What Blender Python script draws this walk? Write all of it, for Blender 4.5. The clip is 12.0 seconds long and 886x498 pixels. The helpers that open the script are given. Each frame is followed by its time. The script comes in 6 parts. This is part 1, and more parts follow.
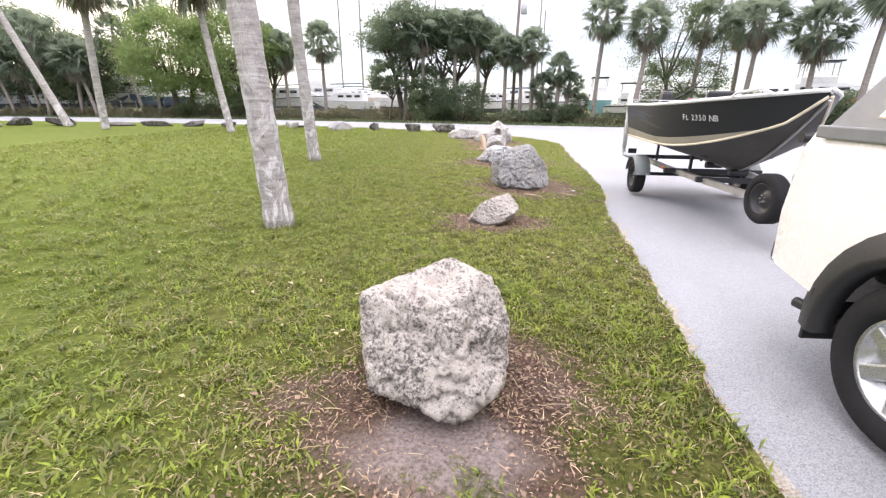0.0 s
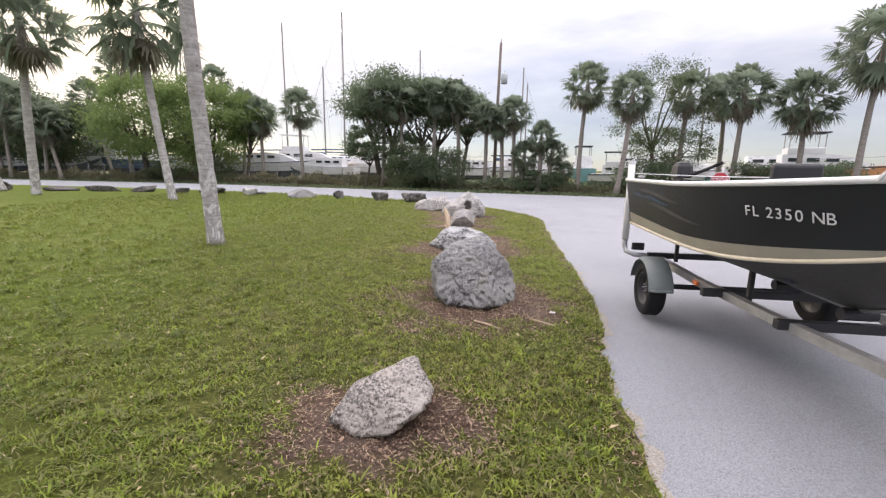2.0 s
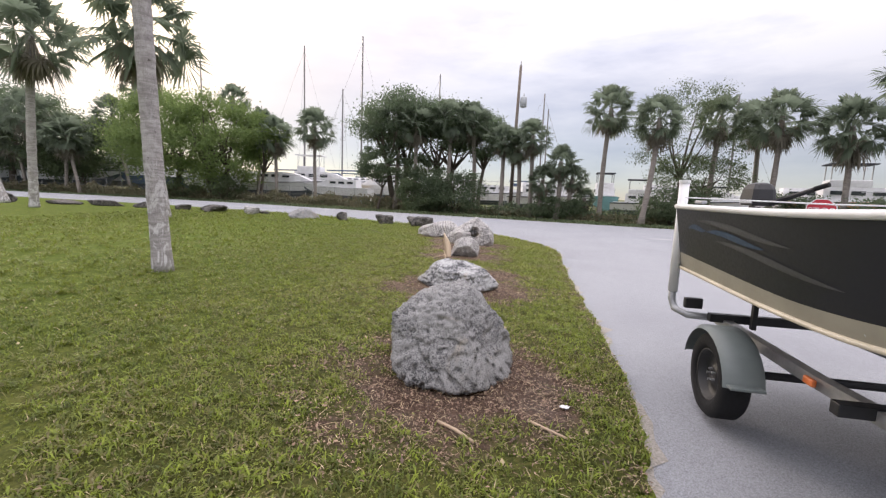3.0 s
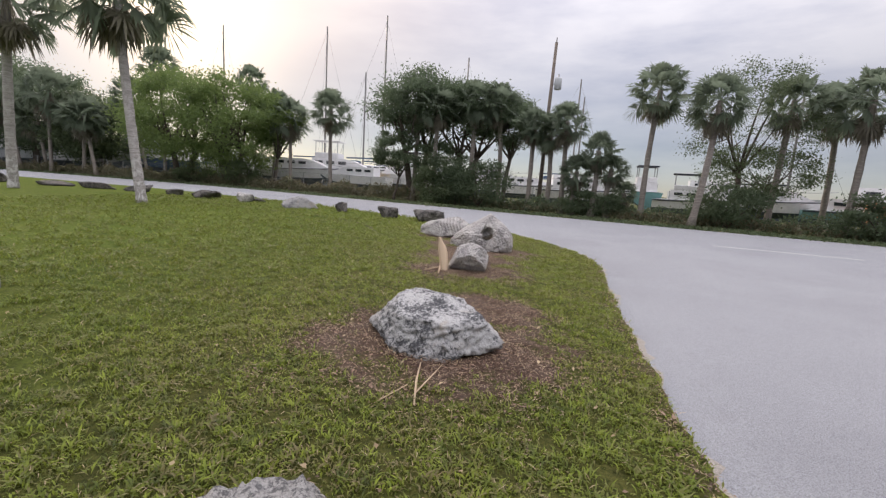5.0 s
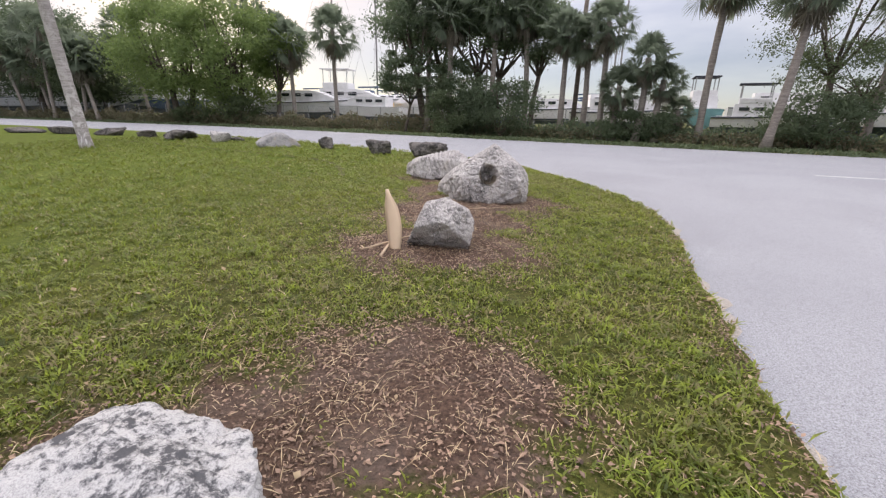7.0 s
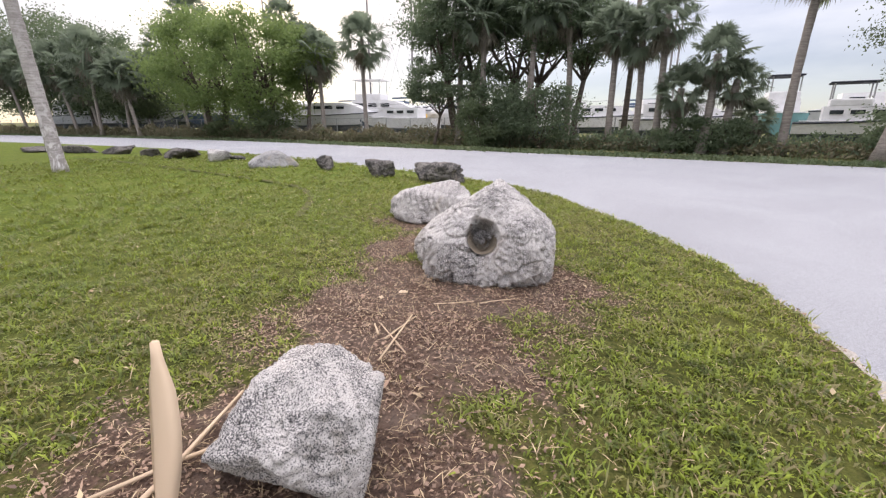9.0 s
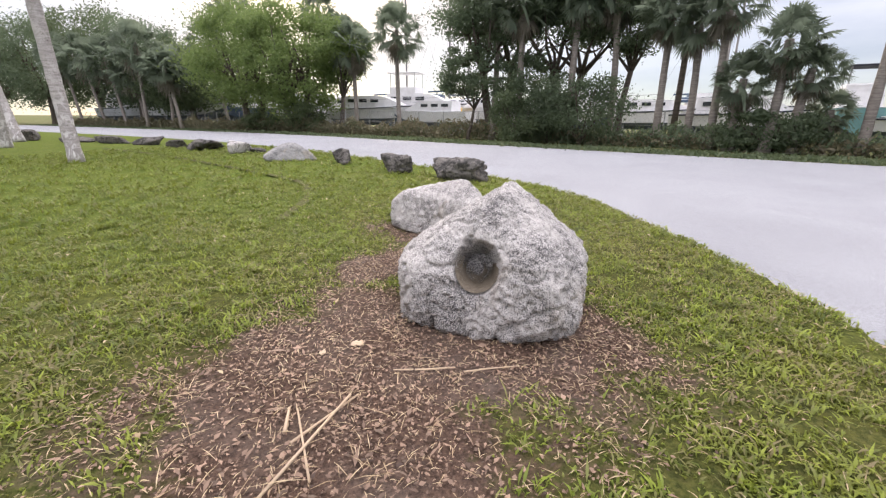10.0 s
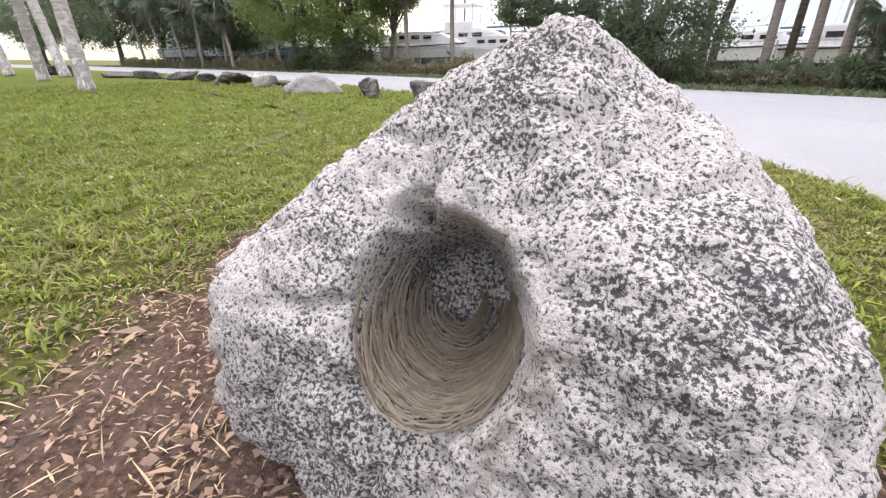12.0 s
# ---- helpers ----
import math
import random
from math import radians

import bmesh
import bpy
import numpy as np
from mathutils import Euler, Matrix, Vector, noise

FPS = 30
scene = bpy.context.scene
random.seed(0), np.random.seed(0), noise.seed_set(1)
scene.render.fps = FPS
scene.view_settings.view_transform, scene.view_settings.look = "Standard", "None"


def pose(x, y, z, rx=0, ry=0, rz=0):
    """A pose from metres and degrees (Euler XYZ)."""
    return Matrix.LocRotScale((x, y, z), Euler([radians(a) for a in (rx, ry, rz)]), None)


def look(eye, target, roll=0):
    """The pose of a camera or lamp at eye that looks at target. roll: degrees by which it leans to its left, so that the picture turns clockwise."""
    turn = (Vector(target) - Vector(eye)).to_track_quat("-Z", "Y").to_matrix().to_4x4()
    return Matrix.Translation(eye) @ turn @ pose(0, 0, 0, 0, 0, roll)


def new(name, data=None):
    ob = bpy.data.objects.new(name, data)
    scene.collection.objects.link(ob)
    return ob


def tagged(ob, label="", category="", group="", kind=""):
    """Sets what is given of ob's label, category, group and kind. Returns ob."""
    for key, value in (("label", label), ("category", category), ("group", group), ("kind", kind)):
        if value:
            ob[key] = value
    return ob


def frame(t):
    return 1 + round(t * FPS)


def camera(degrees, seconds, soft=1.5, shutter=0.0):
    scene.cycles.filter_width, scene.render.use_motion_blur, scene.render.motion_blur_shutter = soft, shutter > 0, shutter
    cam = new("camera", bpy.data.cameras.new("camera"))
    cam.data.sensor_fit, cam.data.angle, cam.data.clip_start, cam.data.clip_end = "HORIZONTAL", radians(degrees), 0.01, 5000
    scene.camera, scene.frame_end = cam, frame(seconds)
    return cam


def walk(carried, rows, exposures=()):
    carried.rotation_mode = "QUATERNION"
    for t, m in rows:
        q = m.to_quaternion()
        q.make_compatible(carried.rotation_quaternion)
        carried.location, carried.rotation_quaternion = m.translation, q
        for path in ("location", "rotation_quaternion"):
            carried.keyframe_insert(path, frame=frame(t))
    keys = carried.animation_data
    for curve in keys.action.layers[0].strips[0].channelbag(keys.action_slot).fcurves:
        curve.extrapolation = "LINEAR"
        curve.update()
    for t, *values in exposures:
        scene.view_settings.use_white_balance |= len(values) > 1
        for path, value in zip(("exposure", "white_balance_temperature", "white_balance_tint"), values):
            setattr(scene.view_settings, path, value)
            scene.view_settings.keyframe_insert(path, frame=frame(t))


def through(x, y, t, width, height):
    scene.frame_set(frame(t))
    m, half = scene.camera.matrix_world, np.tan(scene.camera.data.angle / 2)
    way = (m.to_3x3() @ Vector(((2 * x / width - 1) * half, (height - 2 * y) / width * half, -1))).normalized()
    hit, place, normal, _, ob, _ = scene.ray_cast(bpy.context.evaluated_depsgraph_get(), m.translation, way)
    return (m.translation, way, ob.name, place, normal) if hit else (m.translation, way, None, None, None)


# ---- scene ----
cam = camera(91.6, 12.0, soft=1.3)
PATH = [
    (0, (1.57, -0.916, 1.631), (1.437, 0.973, 0.988), 0.2),
    (0.5, (1.786, -0.09, 1.678), (1.628, 1.834, 1.155), -0.1),
    (1, (1.977, 0.757, 1.719), (1.877, 2.702, 1.262), 0.5),
    (1.5, (2.234, 1.57, 1.722), (2.14, 3.527, 1.321), 0.4),
    (2, (2.406, 2.417, 1.73), (2.312, 4.381, 1.363), 0.8),
    (2.5, (2.636, 3.307, 1.658), (2.474, 5.281, 1.384), 1.1),
    (3, (2.802, 4.226, 1.653), (2.622, 6.201, 1.394), 2.3),
    (5, (3.09, 7.549, 1.60), (2.789, 9.502, 1.297), 3.7),
    (5.5, (3.243, 8.477, 1.566), (2.989, 10.437, 1.258), 3.9),
    (6, (3.326, 9.371, 1.509), (3.002, 11.301, 1.098), 2.6),
    (6.5, (3.324, 10.307, 1.446), (3.003, 12.206, 0.909), 2.7),
    (7, (3.387, 11.15, 1.387), (2.966, 13.009, 0.782), 1.0),
    (9, (3.422, 14.306, 1.46), (2.809, 16.12, 0.894), -0.1),
    (9.5, (3.409, 14.932, 1.416), (2.709, 16.721, 0.874), -0.1),
    (10, (3.368, 15.60, 1.345), (2.605, 17.35, 0.760), 0.3),
    (10.5, (3.369, 16.131, 1.35), (2.539, 17.807, 0.654), 0.1),
    (11, (3.333, 16.584, 1.276), (2.451, 18.185, 0.477), 0.1),
    (11.5, (3.086, 17.094, 1.155), (2.175, 18.649, 0.298), -0.1),
    (12, (2.851, 17.534, 0.814), (1.906, 19.106, 0.017), 0.3),
]
walk(cam, [(t, look(eye, target, roll)) for t, eye, target, roll in PATH],
     [(0, 0.88, 6500, 15), (0.5, 0.60, 6500, 15), (1.0, 0.47, 6500, 15), (2.0, 0.22, 6500, 15), (3.0, 0.05, 6500, 15), (5.0, -0.30, 6500, 14), (6.5, -0.08, 6500, 15), (9.0, 0.28, 6500, 15), (10.5, 0.38, 6500, 15), (12, 0.60, 6500, 15)])

# ---- light: a bright overcast evening, the low sun veiled by cloud ----
SUN_AZ, SUN_EL = 40.0, 15.0          # degrees left of +y, degrees up
sun_dir = Vector((-math.sin(radians(SUN_AZ)) * math.cos(radians(SUN_EL)), math.cos(radians(SUN_AZ)) * math.cos(radians(SUN_EL)), math.sin(radians(SUN_EL))))
sun = new("sun", bpy.data.lights.new("sun", "SUN"))
sun.data.energy, sun.data.angle, sun.data.color = 1.5, radians(14), (1.0, 0.86, 0.68)
sun.matrix_world = look((0, 0, 30), Vector((0, 0, 30)) - sun_dir)
world = bpy.data.worlds.new("overcast_sky")
scene.world = world
world.use_nodes = True
wn, wl = world.node_tree.nodes, world.node_tree.links
wn.clear()


def wnode(kind, **values):
    n = wn.new(kind)
    for key, value in values.items():
        n.inputs[key].default_value = value
    return n


def wmath(op, a, b=None, clamp=False):
    n = wn.new("ShaderNodeMath")
    n.operation, n.use_clamp = op, clamp
    for i, v in enumerate((a, b)):
        if v is None:
            continue
        if isinstance(v, (int, float)):
            n.inputs[i].default_value = v
        else:
            wl.new(v, n.inputs[i])
    return n.outputs[0]


coords = wn.new("ShaderNodeTexCoord")
clear_sky = wn.new("ShaderNodeTexSky")
clear_sky.sky_type, clear_sky.sun_disc = "NISHITA", False
clear_sky.air_density, clear_sky.dust_density = 0.7, 0.15
clear_sky.sun_elevation, clear_sky.sun_rotation = radians(SUN_EL), radians(-SUN_AZ)
dot = wn.new("ShaderNodeVectorMath")
dot.operation = "DOT_PRODUCT"
dot.inputs[1].default_value = sun_dir
wl.new(coords.outputs["Generated"], dot.inputs[0])
near_sun = wmath("POWER", wmath("MAXIMUM", dot.outputs["Value"], 0.0), 8.0)
core_sun = wmath("POWER", wmath("MAXIMUM", dot.outputs["Value"], 0.0), 90.0)
stretch = wn.new("ShaderNodeMapping")
stretch.inputs["Scale"].default_value = (1.3, 1.3, 5.0)
wl.new(coords.outputs["Generated"], stretch.inputs[0])
cloud = wnode("ShaderNodeTexNoise", Scale=2.6, Detail=7.0, Roughness=0.55)
wl.new(stretch.outputs[0], cloud.inputs["Vector"])
cloud_ramp = wn.new("ShaderNodeValToRGB")
cloud_ramp.color_ramp.elements[0].position, cloud_ramp.color_ramp.elements[1].position = 0.34, 0.62
cloud_ramp.color_ramp.elements[0].color, cloud_ramp.color_ramp.elements[1].color = (0.72, 0.71, 0.78, 1), (1.06, 1.02, 1.02, 1)
wl.new(cloud.outputs["Fac"], cloud_ramp.inputs[0])
warm = wn.new("ShaderNodeMix")
warm.data_type = "RGBA"
warm.inputs[7].default_value = (1.20, 0.95, 0.70, 1)
wl.new(wmath("MULTIPLY", near_sun, 0.85, True), warm.inputs[0])
wl.new(cloud_ramp.outputs[0], warm.inputs[6])
bright = wn.new("ShaderNodeMix")
bright.data_type = "RGBA"
bright.inputs[7].default_value = (2.9, 2.3, 1.5, 1)
wl.new(wmath("MULTIPLY", core_sun, 0.7), bright.inputs[0])
wl.new(warm.outputs[2], bright.inputs[6])
# an overcast sky is about three times as bright overhead as at the horizon
split = wn.new("ShaderNodeSeparateXYZ")
wl.new(coords.outputs["Generated"], split.inputs[0])
rise = wmath("MAXIMUM", split.outputs["Z"], 0.0)
level = wmath("ADD", 0.30, wmath("MULTIPLY", wmath("POWER", rise, 1.4), 3.15))
veil = wnode("ShaderNodeBackground", Strength=1.0)
wl.new(bright.outputs[2], veil.inputs[0])
wl.new(level, veil.inputs[1])
blue = wnode("ShaderNodeBackground", Strength=0.05)
wl.new(clear_sky.outputs[0], blue.inputs[0])
both = wn.new("ShaderNodeAddShader")
wl.new(veil.outputs[0], both.inputs[0])
wl.new(blue.outputs[0], both.inputs[1])
world_out = wn.new("ShaderNodeOutputWorld")
wl.new(both.outputs[0], world_out.inputs[0])

# ---- materials ----


class Mat:
    """A small builder for node materials."""

    def __init__(self, name, rough=0.8, metal=0.0, spec=0.35):
        self.m = bpy.data.materials.new(name)
        self.m.use_nodes = True
        self.n, self.l = self.m.node_tree.nodes, self.m.node_tree.links
        self.b = self.n["Principled BSDF"]
        self.b.inputs["Roughness"].default_value = rough
        self.b.inputs["Metallic"].default_value = metal
        self.b.inputs["Specular IOR Level"].default_value = spec
        self.c = self.n.new("ShaderNodeTexCoord")

    def put(self, value, socket):
        if hasattr(value, "links"):
            self.l.new(value, socket)
        else:
            socket.default_value = value

    def noise(self, scale, detail=5.0, rough=0.6, stretch=None, kind="Object", distort=0.0):
        t = self.n.new("ShaderNodeTexNoise")
        t.inputs["Scale"].default_value, t.inputs["Detail"].default_value, t.inputs["Roughness"].default_value = scale, detail, rough
        t.inputs["Distortion"].default_value = distort
        self.l.new(self.place(stretch, kind), t.inputs["Vector"])
        return t.outputs["Fac"]

    def cells(self, scale, stretch=None, kind="Object", feature="F1"):
        t = self.n.new("ShaderNodeTexVoronoi")
        t.feature = feature
        t.inputs["Scale"].default_value = scale
        self.l.new(self.place(stretch, kind), t.inputs["Vector"])
        return t.outputs["Distance"]

    def place(self, stretch, kind):
        if kind == "World":
            g = self.n.new("ShaderNodeNewGeometry")
            source = g.outputs["Position"]
        else:
            source = self.c.outputs[kind]
        if not stretch:
            return source
        m = self.n.new("ShaderNodeMapping")
        m.inputs["Scale"].default_value = stretch
        self.l.new(source, m.inputs[0])
        return m.outputs[0]

    def ramp(self, fac, *stops):
        r = self.n.new("ShaderNodeValToRGB")
        e = r.color_ramp.elements
        while len(e) < len(stops):
            e.new(0.5)
        for i, (p, col) in enumerate(stops):
            e[i].position = p
            e[i].color = (col, col, col, 1) if isinstance(col, (int, float)) else (*col, 1)
        self.l.new(fac, r.inputs[0])
        return r.outputs[0]

    def mix(self, fac, a, b, mode="MIX"):
        x = self.n.new("ShaderNodeMix")
        x.data_type, x.blend_type = "RGBA", mode
        for value, socket in ((fac, x.inputs[0]), (a, x.inputs[6]), (b, x.inputs[7])):
            if isinstance(value, tuple):
                value = (*value, 1)
            self.put(value, socket)
        return x.outputs[2]

    def math(self, op, a, b=0.0, clamp=False):
        x = self.n.new("ShaderNodeMath")
        x.operation, x.use_clamp = op, clamp
        self.put(a, x.inputs[0])
        self.put(b, x.inputs[1])
        return x.outputs[0]

    def attribute(self, name):
        a = self.n.new("ShaderNodeAttribute")
        a.attribute_name = name
        return a.outputs["Fac"]

    def island(self):
        return self.n.new("ShaderNodeNewGeometry").outputs["Random Per Island"]

    def each(self):
        return self.n.new("ShaderNodeObjectInfo").outputs["Random"]

    def bump(self, height, strength=0.5, distance=0.02):
        b = self.n.new("ShaderNodeBump")
        b.inputs["Strength"].default_value, b.inputs["Distance"].default_value = strength, distance
        self.l.new(height, b.inputs["Height"])
        self.l.new(b.outputs[0], self.b.inputs["Normal"])
        return self

    def colour(self, value):
        self.put((*value, 1) if isinstance(value, tuple) else value, self.b.inputs["Base Color"])
        return self

    def rough(self, value):
        self.put(value, self.b.inputs["Roughness"])
        return self

    def through_light(self, amount, tint):
        """Thin leaves let some light through."""
        out = [n for n in self.n if n.type == "OUTPUT_MATERIAL"][0]
        t, s = self.n.new("ShaderNodeBsdfTranslucent"), self.n.new("ShaderNodeMixShader")
        self.put(tint if hasattr(tint, "links") else (*tint, 1), t.inputs[0])
        s.inputs[0].default_value = amount
        self.l.new(self.b.outputs[0], s.inputs[1])
        self.l.new(t.outputs[0], s.inputs[2])
        self.l.new(s.outputs[0], out.inputs[0])
        return self


def painted(name, col, rough=0.45, metal=0.0, spec=0.5, dirt=0.15, scale=3.0):
    m = Mat(name, rough, metal, spec)
    stain = m.ramp(m.noise(scale, 6, 0.65), (0.35, 0.0), (0.75, 1.0))
    grain = m.noise(scale * 14, 3, 0.5)
    dark = tuple(c * (1 - dirt) * (1 - dirt * 1.1) for c in col)
    m.colour(m.mix(m.math("MULTIPLY", stain, 0.8), col, dark))
    m.rough(m.ramp(grain, (0.2, max(0.05, rough - 0.08)), (0.8, min(1.0, rough + 0.1))))
    m.bump(grain, 0.06, 0.002)
    return m.m


# limestone: pale grey with black lichen in its pores and tan stains near the soil
def limestone(name, pale, dark, speckle=46.0, cover=0.5, tan=(0.36, 0.30, 0.22), blotchy=1.1, crisp=0.07):
    m = Mat(name, 0.92, 0.0, 0.15)
    pores = m.noise(speckle, 4, 0.75)
    blotch = m.noise(3.2, 6, 0.65, distort=0.6)
    level = m.math("ADD", m.math("MULTIPLY", pores, 1.0), m.math("MULTIPLY", m.math("SUBTRACT", blotch, 0.5), blotchy))
    lichen = m.ramp(level, (cover - crisp * 1.3, 1.0), (cover + crisp * 0.5, 0.0))
    tone = m.mix(m.noise(1.7, 4, 0.6), pale, tuple(c * 0.80 for c in pale))
    warm_spots = m.ramp(m.noise(2.3, 5, 0.6, distort=1.0), (0.58, 0.0), (0.72, 0.6))
    tone = m.mix(warm_spots, tone, tan)
    fine = m.noise(170, 3, 0.7)
    tone = m.mix(m.ramp(fine, (0.36, 0.35), (0.55, 0.0)), tone, dark)
    m.colour(m.mix(m.math("MULTIPLY", lichen, 0.92), tone, dark))
    pits = m.cells(30)
    h = m.math("ADD", m.math("MULTIPLY", pores, 0.7), m.math("ADD", m.math("MULTIPLY", m.ramp(pits, (0.0, 0.0), (0.35, 1.0)), 0.4), m.math("MULTIPLY", fine, 0.25)))
    m.bump(h, 0.9, 0.014)
    return m.m


M_ROCK = limestone("pale_limestone", (0.67, 0.64, 0.61), (0.04, 0.04, 0.045), 135, 0.482, blotchy=0.36, crisp=0.032)
M_ROCK_WARM = limestone("warm_limestone", (0.50, 0.455, 0.41), (0.08, 0.075, 0.075), 52, 0.48, blotchy=0.6)
M_ROCK_GREY = limestone("grey_limestone", (0.37, 0.365, 0.355), (0.085, 0.085, 0.09), 58, 0.48, blotchy=0.5)
M_ROCK_MARBLED = limestone("marbled_limestone", (0.52, 0.52, 0.515), (0.055, 0.057, 0.064), 30, 0.505, blotchy=0.95, crisp=0.09)
M_ROCK_DARK = limestone("dark_limestone", (0.20, 0.185, 0.17), (0.05, 0.048, 0.046), 20, 0.53, (0.15, 0.12, 0.09))


def lush_side(m):
    """How lush the lawn grows, rising away from the worn strip along the boulders, in patches."""
    axes = m.n.new("ShaderNodeSeparateXYZ")
    m.l.new(m.place(None, "World"), axes.inputs[0])
    away = m.math("ADD", m.math("MULTIPLY", axes.outputs["X"], -0.22), m.math("MULTIPLY", m.noise(0.8, 4, 0.6, kind="World"), 0.9))
    return m.ramp(away, (0.25, 0.0), (0.85, 0.42))


def lawn_material():
    m = Mat("mown_lawn", 0.95, 0.0, 0.1)
    dirt = m.attribute("dirt")
    broad = m.noise(0.55, 5, 0.6, kind="World", distort=0.5)
    fine = m.noise(26, 4, 0.7, kind="World")
    blades = m.noise(90, 3, 0.7, kind="World")
    green = m.mix(m.ramp(broad, (0.35, 0.0), (0.68, 1.0)), (0.15, 0.20, 0.025), (0.23, 0.235, 0.05))
    # near-black flecks put the shade between blades into the lawn colour
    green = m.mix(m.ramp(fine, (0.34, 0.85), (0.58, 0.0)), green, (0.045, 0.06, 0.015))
    green = m.mix(m.ramp(blades, (0.55, 0.0), (0.72, 0.55)), green, (0.30, 0.28, 0.11))
    tuft_shade = m.noise(8.0, 4, 0.7, kind="World", distort=0.4)
    # darker gaps between tufts, their shade mixed into the green
    green = m.mix(m.ramp(tuft_shade, (0.36, 0.75), (0.54, 0.0)), green, (0.05, 0.066, 0.016))
    worn = m.noise(1.9, 4, 0.65, kind="World", distort=0.8)
    green = m.mix(m.ramp(worn, (0.54, 0.0), (0.70, 0.45)), green, (0.21, 0.185, 0.07))
    green = m.mix(lush_side(m), green, (0.07, 0.115, 0.015))
    # dark thatch, its near-black end standing in for shade under the blades
    thatch_and_shade = m.mix(m.ramp(fine, (0.35, 0.0), (0.65, 1.0)), (0.022, 0.028, 0.008), (0.085, 0.075, 0.03))
    green = m.mix(m.attribute("thatch_and_shade"), green, thatch_and_shade)
    soil = m.mix(m.ramp(m.noise(34, 5, 0.75, kind="World"), (0.36, 0.0), (0.66, 1.0)), (0.045, 0.03, 0.023), (0.16, 0.105, 0.078))
    soil = m.mix(m.ramp(m.noise(2.2, 4, 0.6, kind="World"), (0.45, 0.0), (0.7, 0.45)), soil, (0.17, 0.14, 0.12))
    soil = m.mix(m.attribute("sand"), soil, m.mix(m.ramp(m.noise(45, 5, 0.7, kind="World"), (0.35, 0.0), (0.6, 1.0)), (0.12, 0.098, 0.09), (0.26, 0.215, 0.20)))
    edge = m.math("ADD", dirt, m.math("MULTIPLY", m.math("SUBTRACT", m.noise(13, 6, 0.75, kind="World"), 0.5), 1.3))
    m.colour(m.mix(m.ramp(edge, (0.36, 0.0), (0.72, 1.0)), green, soil))
    m.bump(m.math("ADD", fine, m.math("MULTIPLY", blades, 0.6)), 0.9, 0.03)
    return m.m


def asphalt_material():
    m = Mat("weathered_asphalt", 0.86, 0.0, 0.3)
    stones = m.cells(95, kind="World")
    grit = m.noise(120, 4, 0.75, kind="World")
    wear = m.noise(0.35, 6, 0.6, kind="World", distort=0.8)
    streak = m.noise(2.4, 5, 0.65, kind="World")
    base = m.mix(m.ramp(wear, (0.3, 0.0), (0.7, 1.0)), (0.295, 0.303, 0.325), (0.37, 0.382, 0.405))
    base = m.mix(m.ramp(grit, (0.36, 0.85), (0.58, 0.0)), base, (0.12, 0.12, 0.13))
    base = m.mix(m.ramp(stones, (0.12, 0.5), (0.3, 0.0)), base, (0.50, 0.50, 0.50))
    base = m.mix(m.ramp(streak, (0.62, 0.0), (0.8, 0.35)), base, (0.16, 0.155, 0.155))
    m.colour(base)
    m.bump(m.math("ADD", grit, m.math("MULTIPLY", stones, 0.8)), 0.55, 0.008)
    return m.m


def leaf_material(name, low, high, through=0.25):
    m = Mat(name, 0.55, 0.0, 0.3)
    col = m.mix(m.island(), low, high)
    m.colour(m.mix(m.ramp(m.noise(0.9, 3, 0.6), (0.35, 0.0), (0.7, 0.5)), col, tuple(c * 0.6 for c in low)))
    m.through_light(through, tuple(min(1.0, c * 1.5) for c in high))
    return m.m


def bark_material(name, pale, dark, ring=9.0, patch=None):
    m = Mat(name, 0.93, 0.0, 0.15)
    rings = m.noise(ring, 4, 0.7, stretch=(0.35, 0.35, 2.6))
    fibre = m.noise(30, 4, 0.7, stretch=(2.2, 2.2, 0.35))
    col = m.mix(m.ramp(rings, (0.38, 0.0), (0.66, 1.0)), dark, pale)
    col = m.mix(m.ramp(fibre, (0.30, 0.55), (0.5, 0.0)), col, tuple(c * 0.5 for c in dark))
    if patch:
        blot = m.noise(4.5, 5, 0.7, stretch=(1.0, 1.0, 0.55), distort=0.9)
        axes = m.n.new("ShaderNodeSeparateXYZ")
        m.l.new(m.c.outputs["Object"], axes.inputs[0])
        foot = m.ramp(m.math("MULTIPLY", axes.outputs["Z"], 0.1), (0.07, 1.0), (0.24, 0.22))
        col = m.mix(m.math("MULTIPLY", m.ramp(blot, (0.50, 0.0), (0.57, 0.85)), foot), col, patch)
        dots = m.noise(14, 4, 0.7, distort=0.7)
        col = m.mix(m.ramp(dots, (0.63, 0.0), (0.70, 0.8)), col, (0.07, 0.055, 0.045))
    m.colour(col)
    m.bump(m.math("ADD", rings, m.math("MULTIPLY", fibre, 0.6)), 0.8, 0.03)
    return m.m


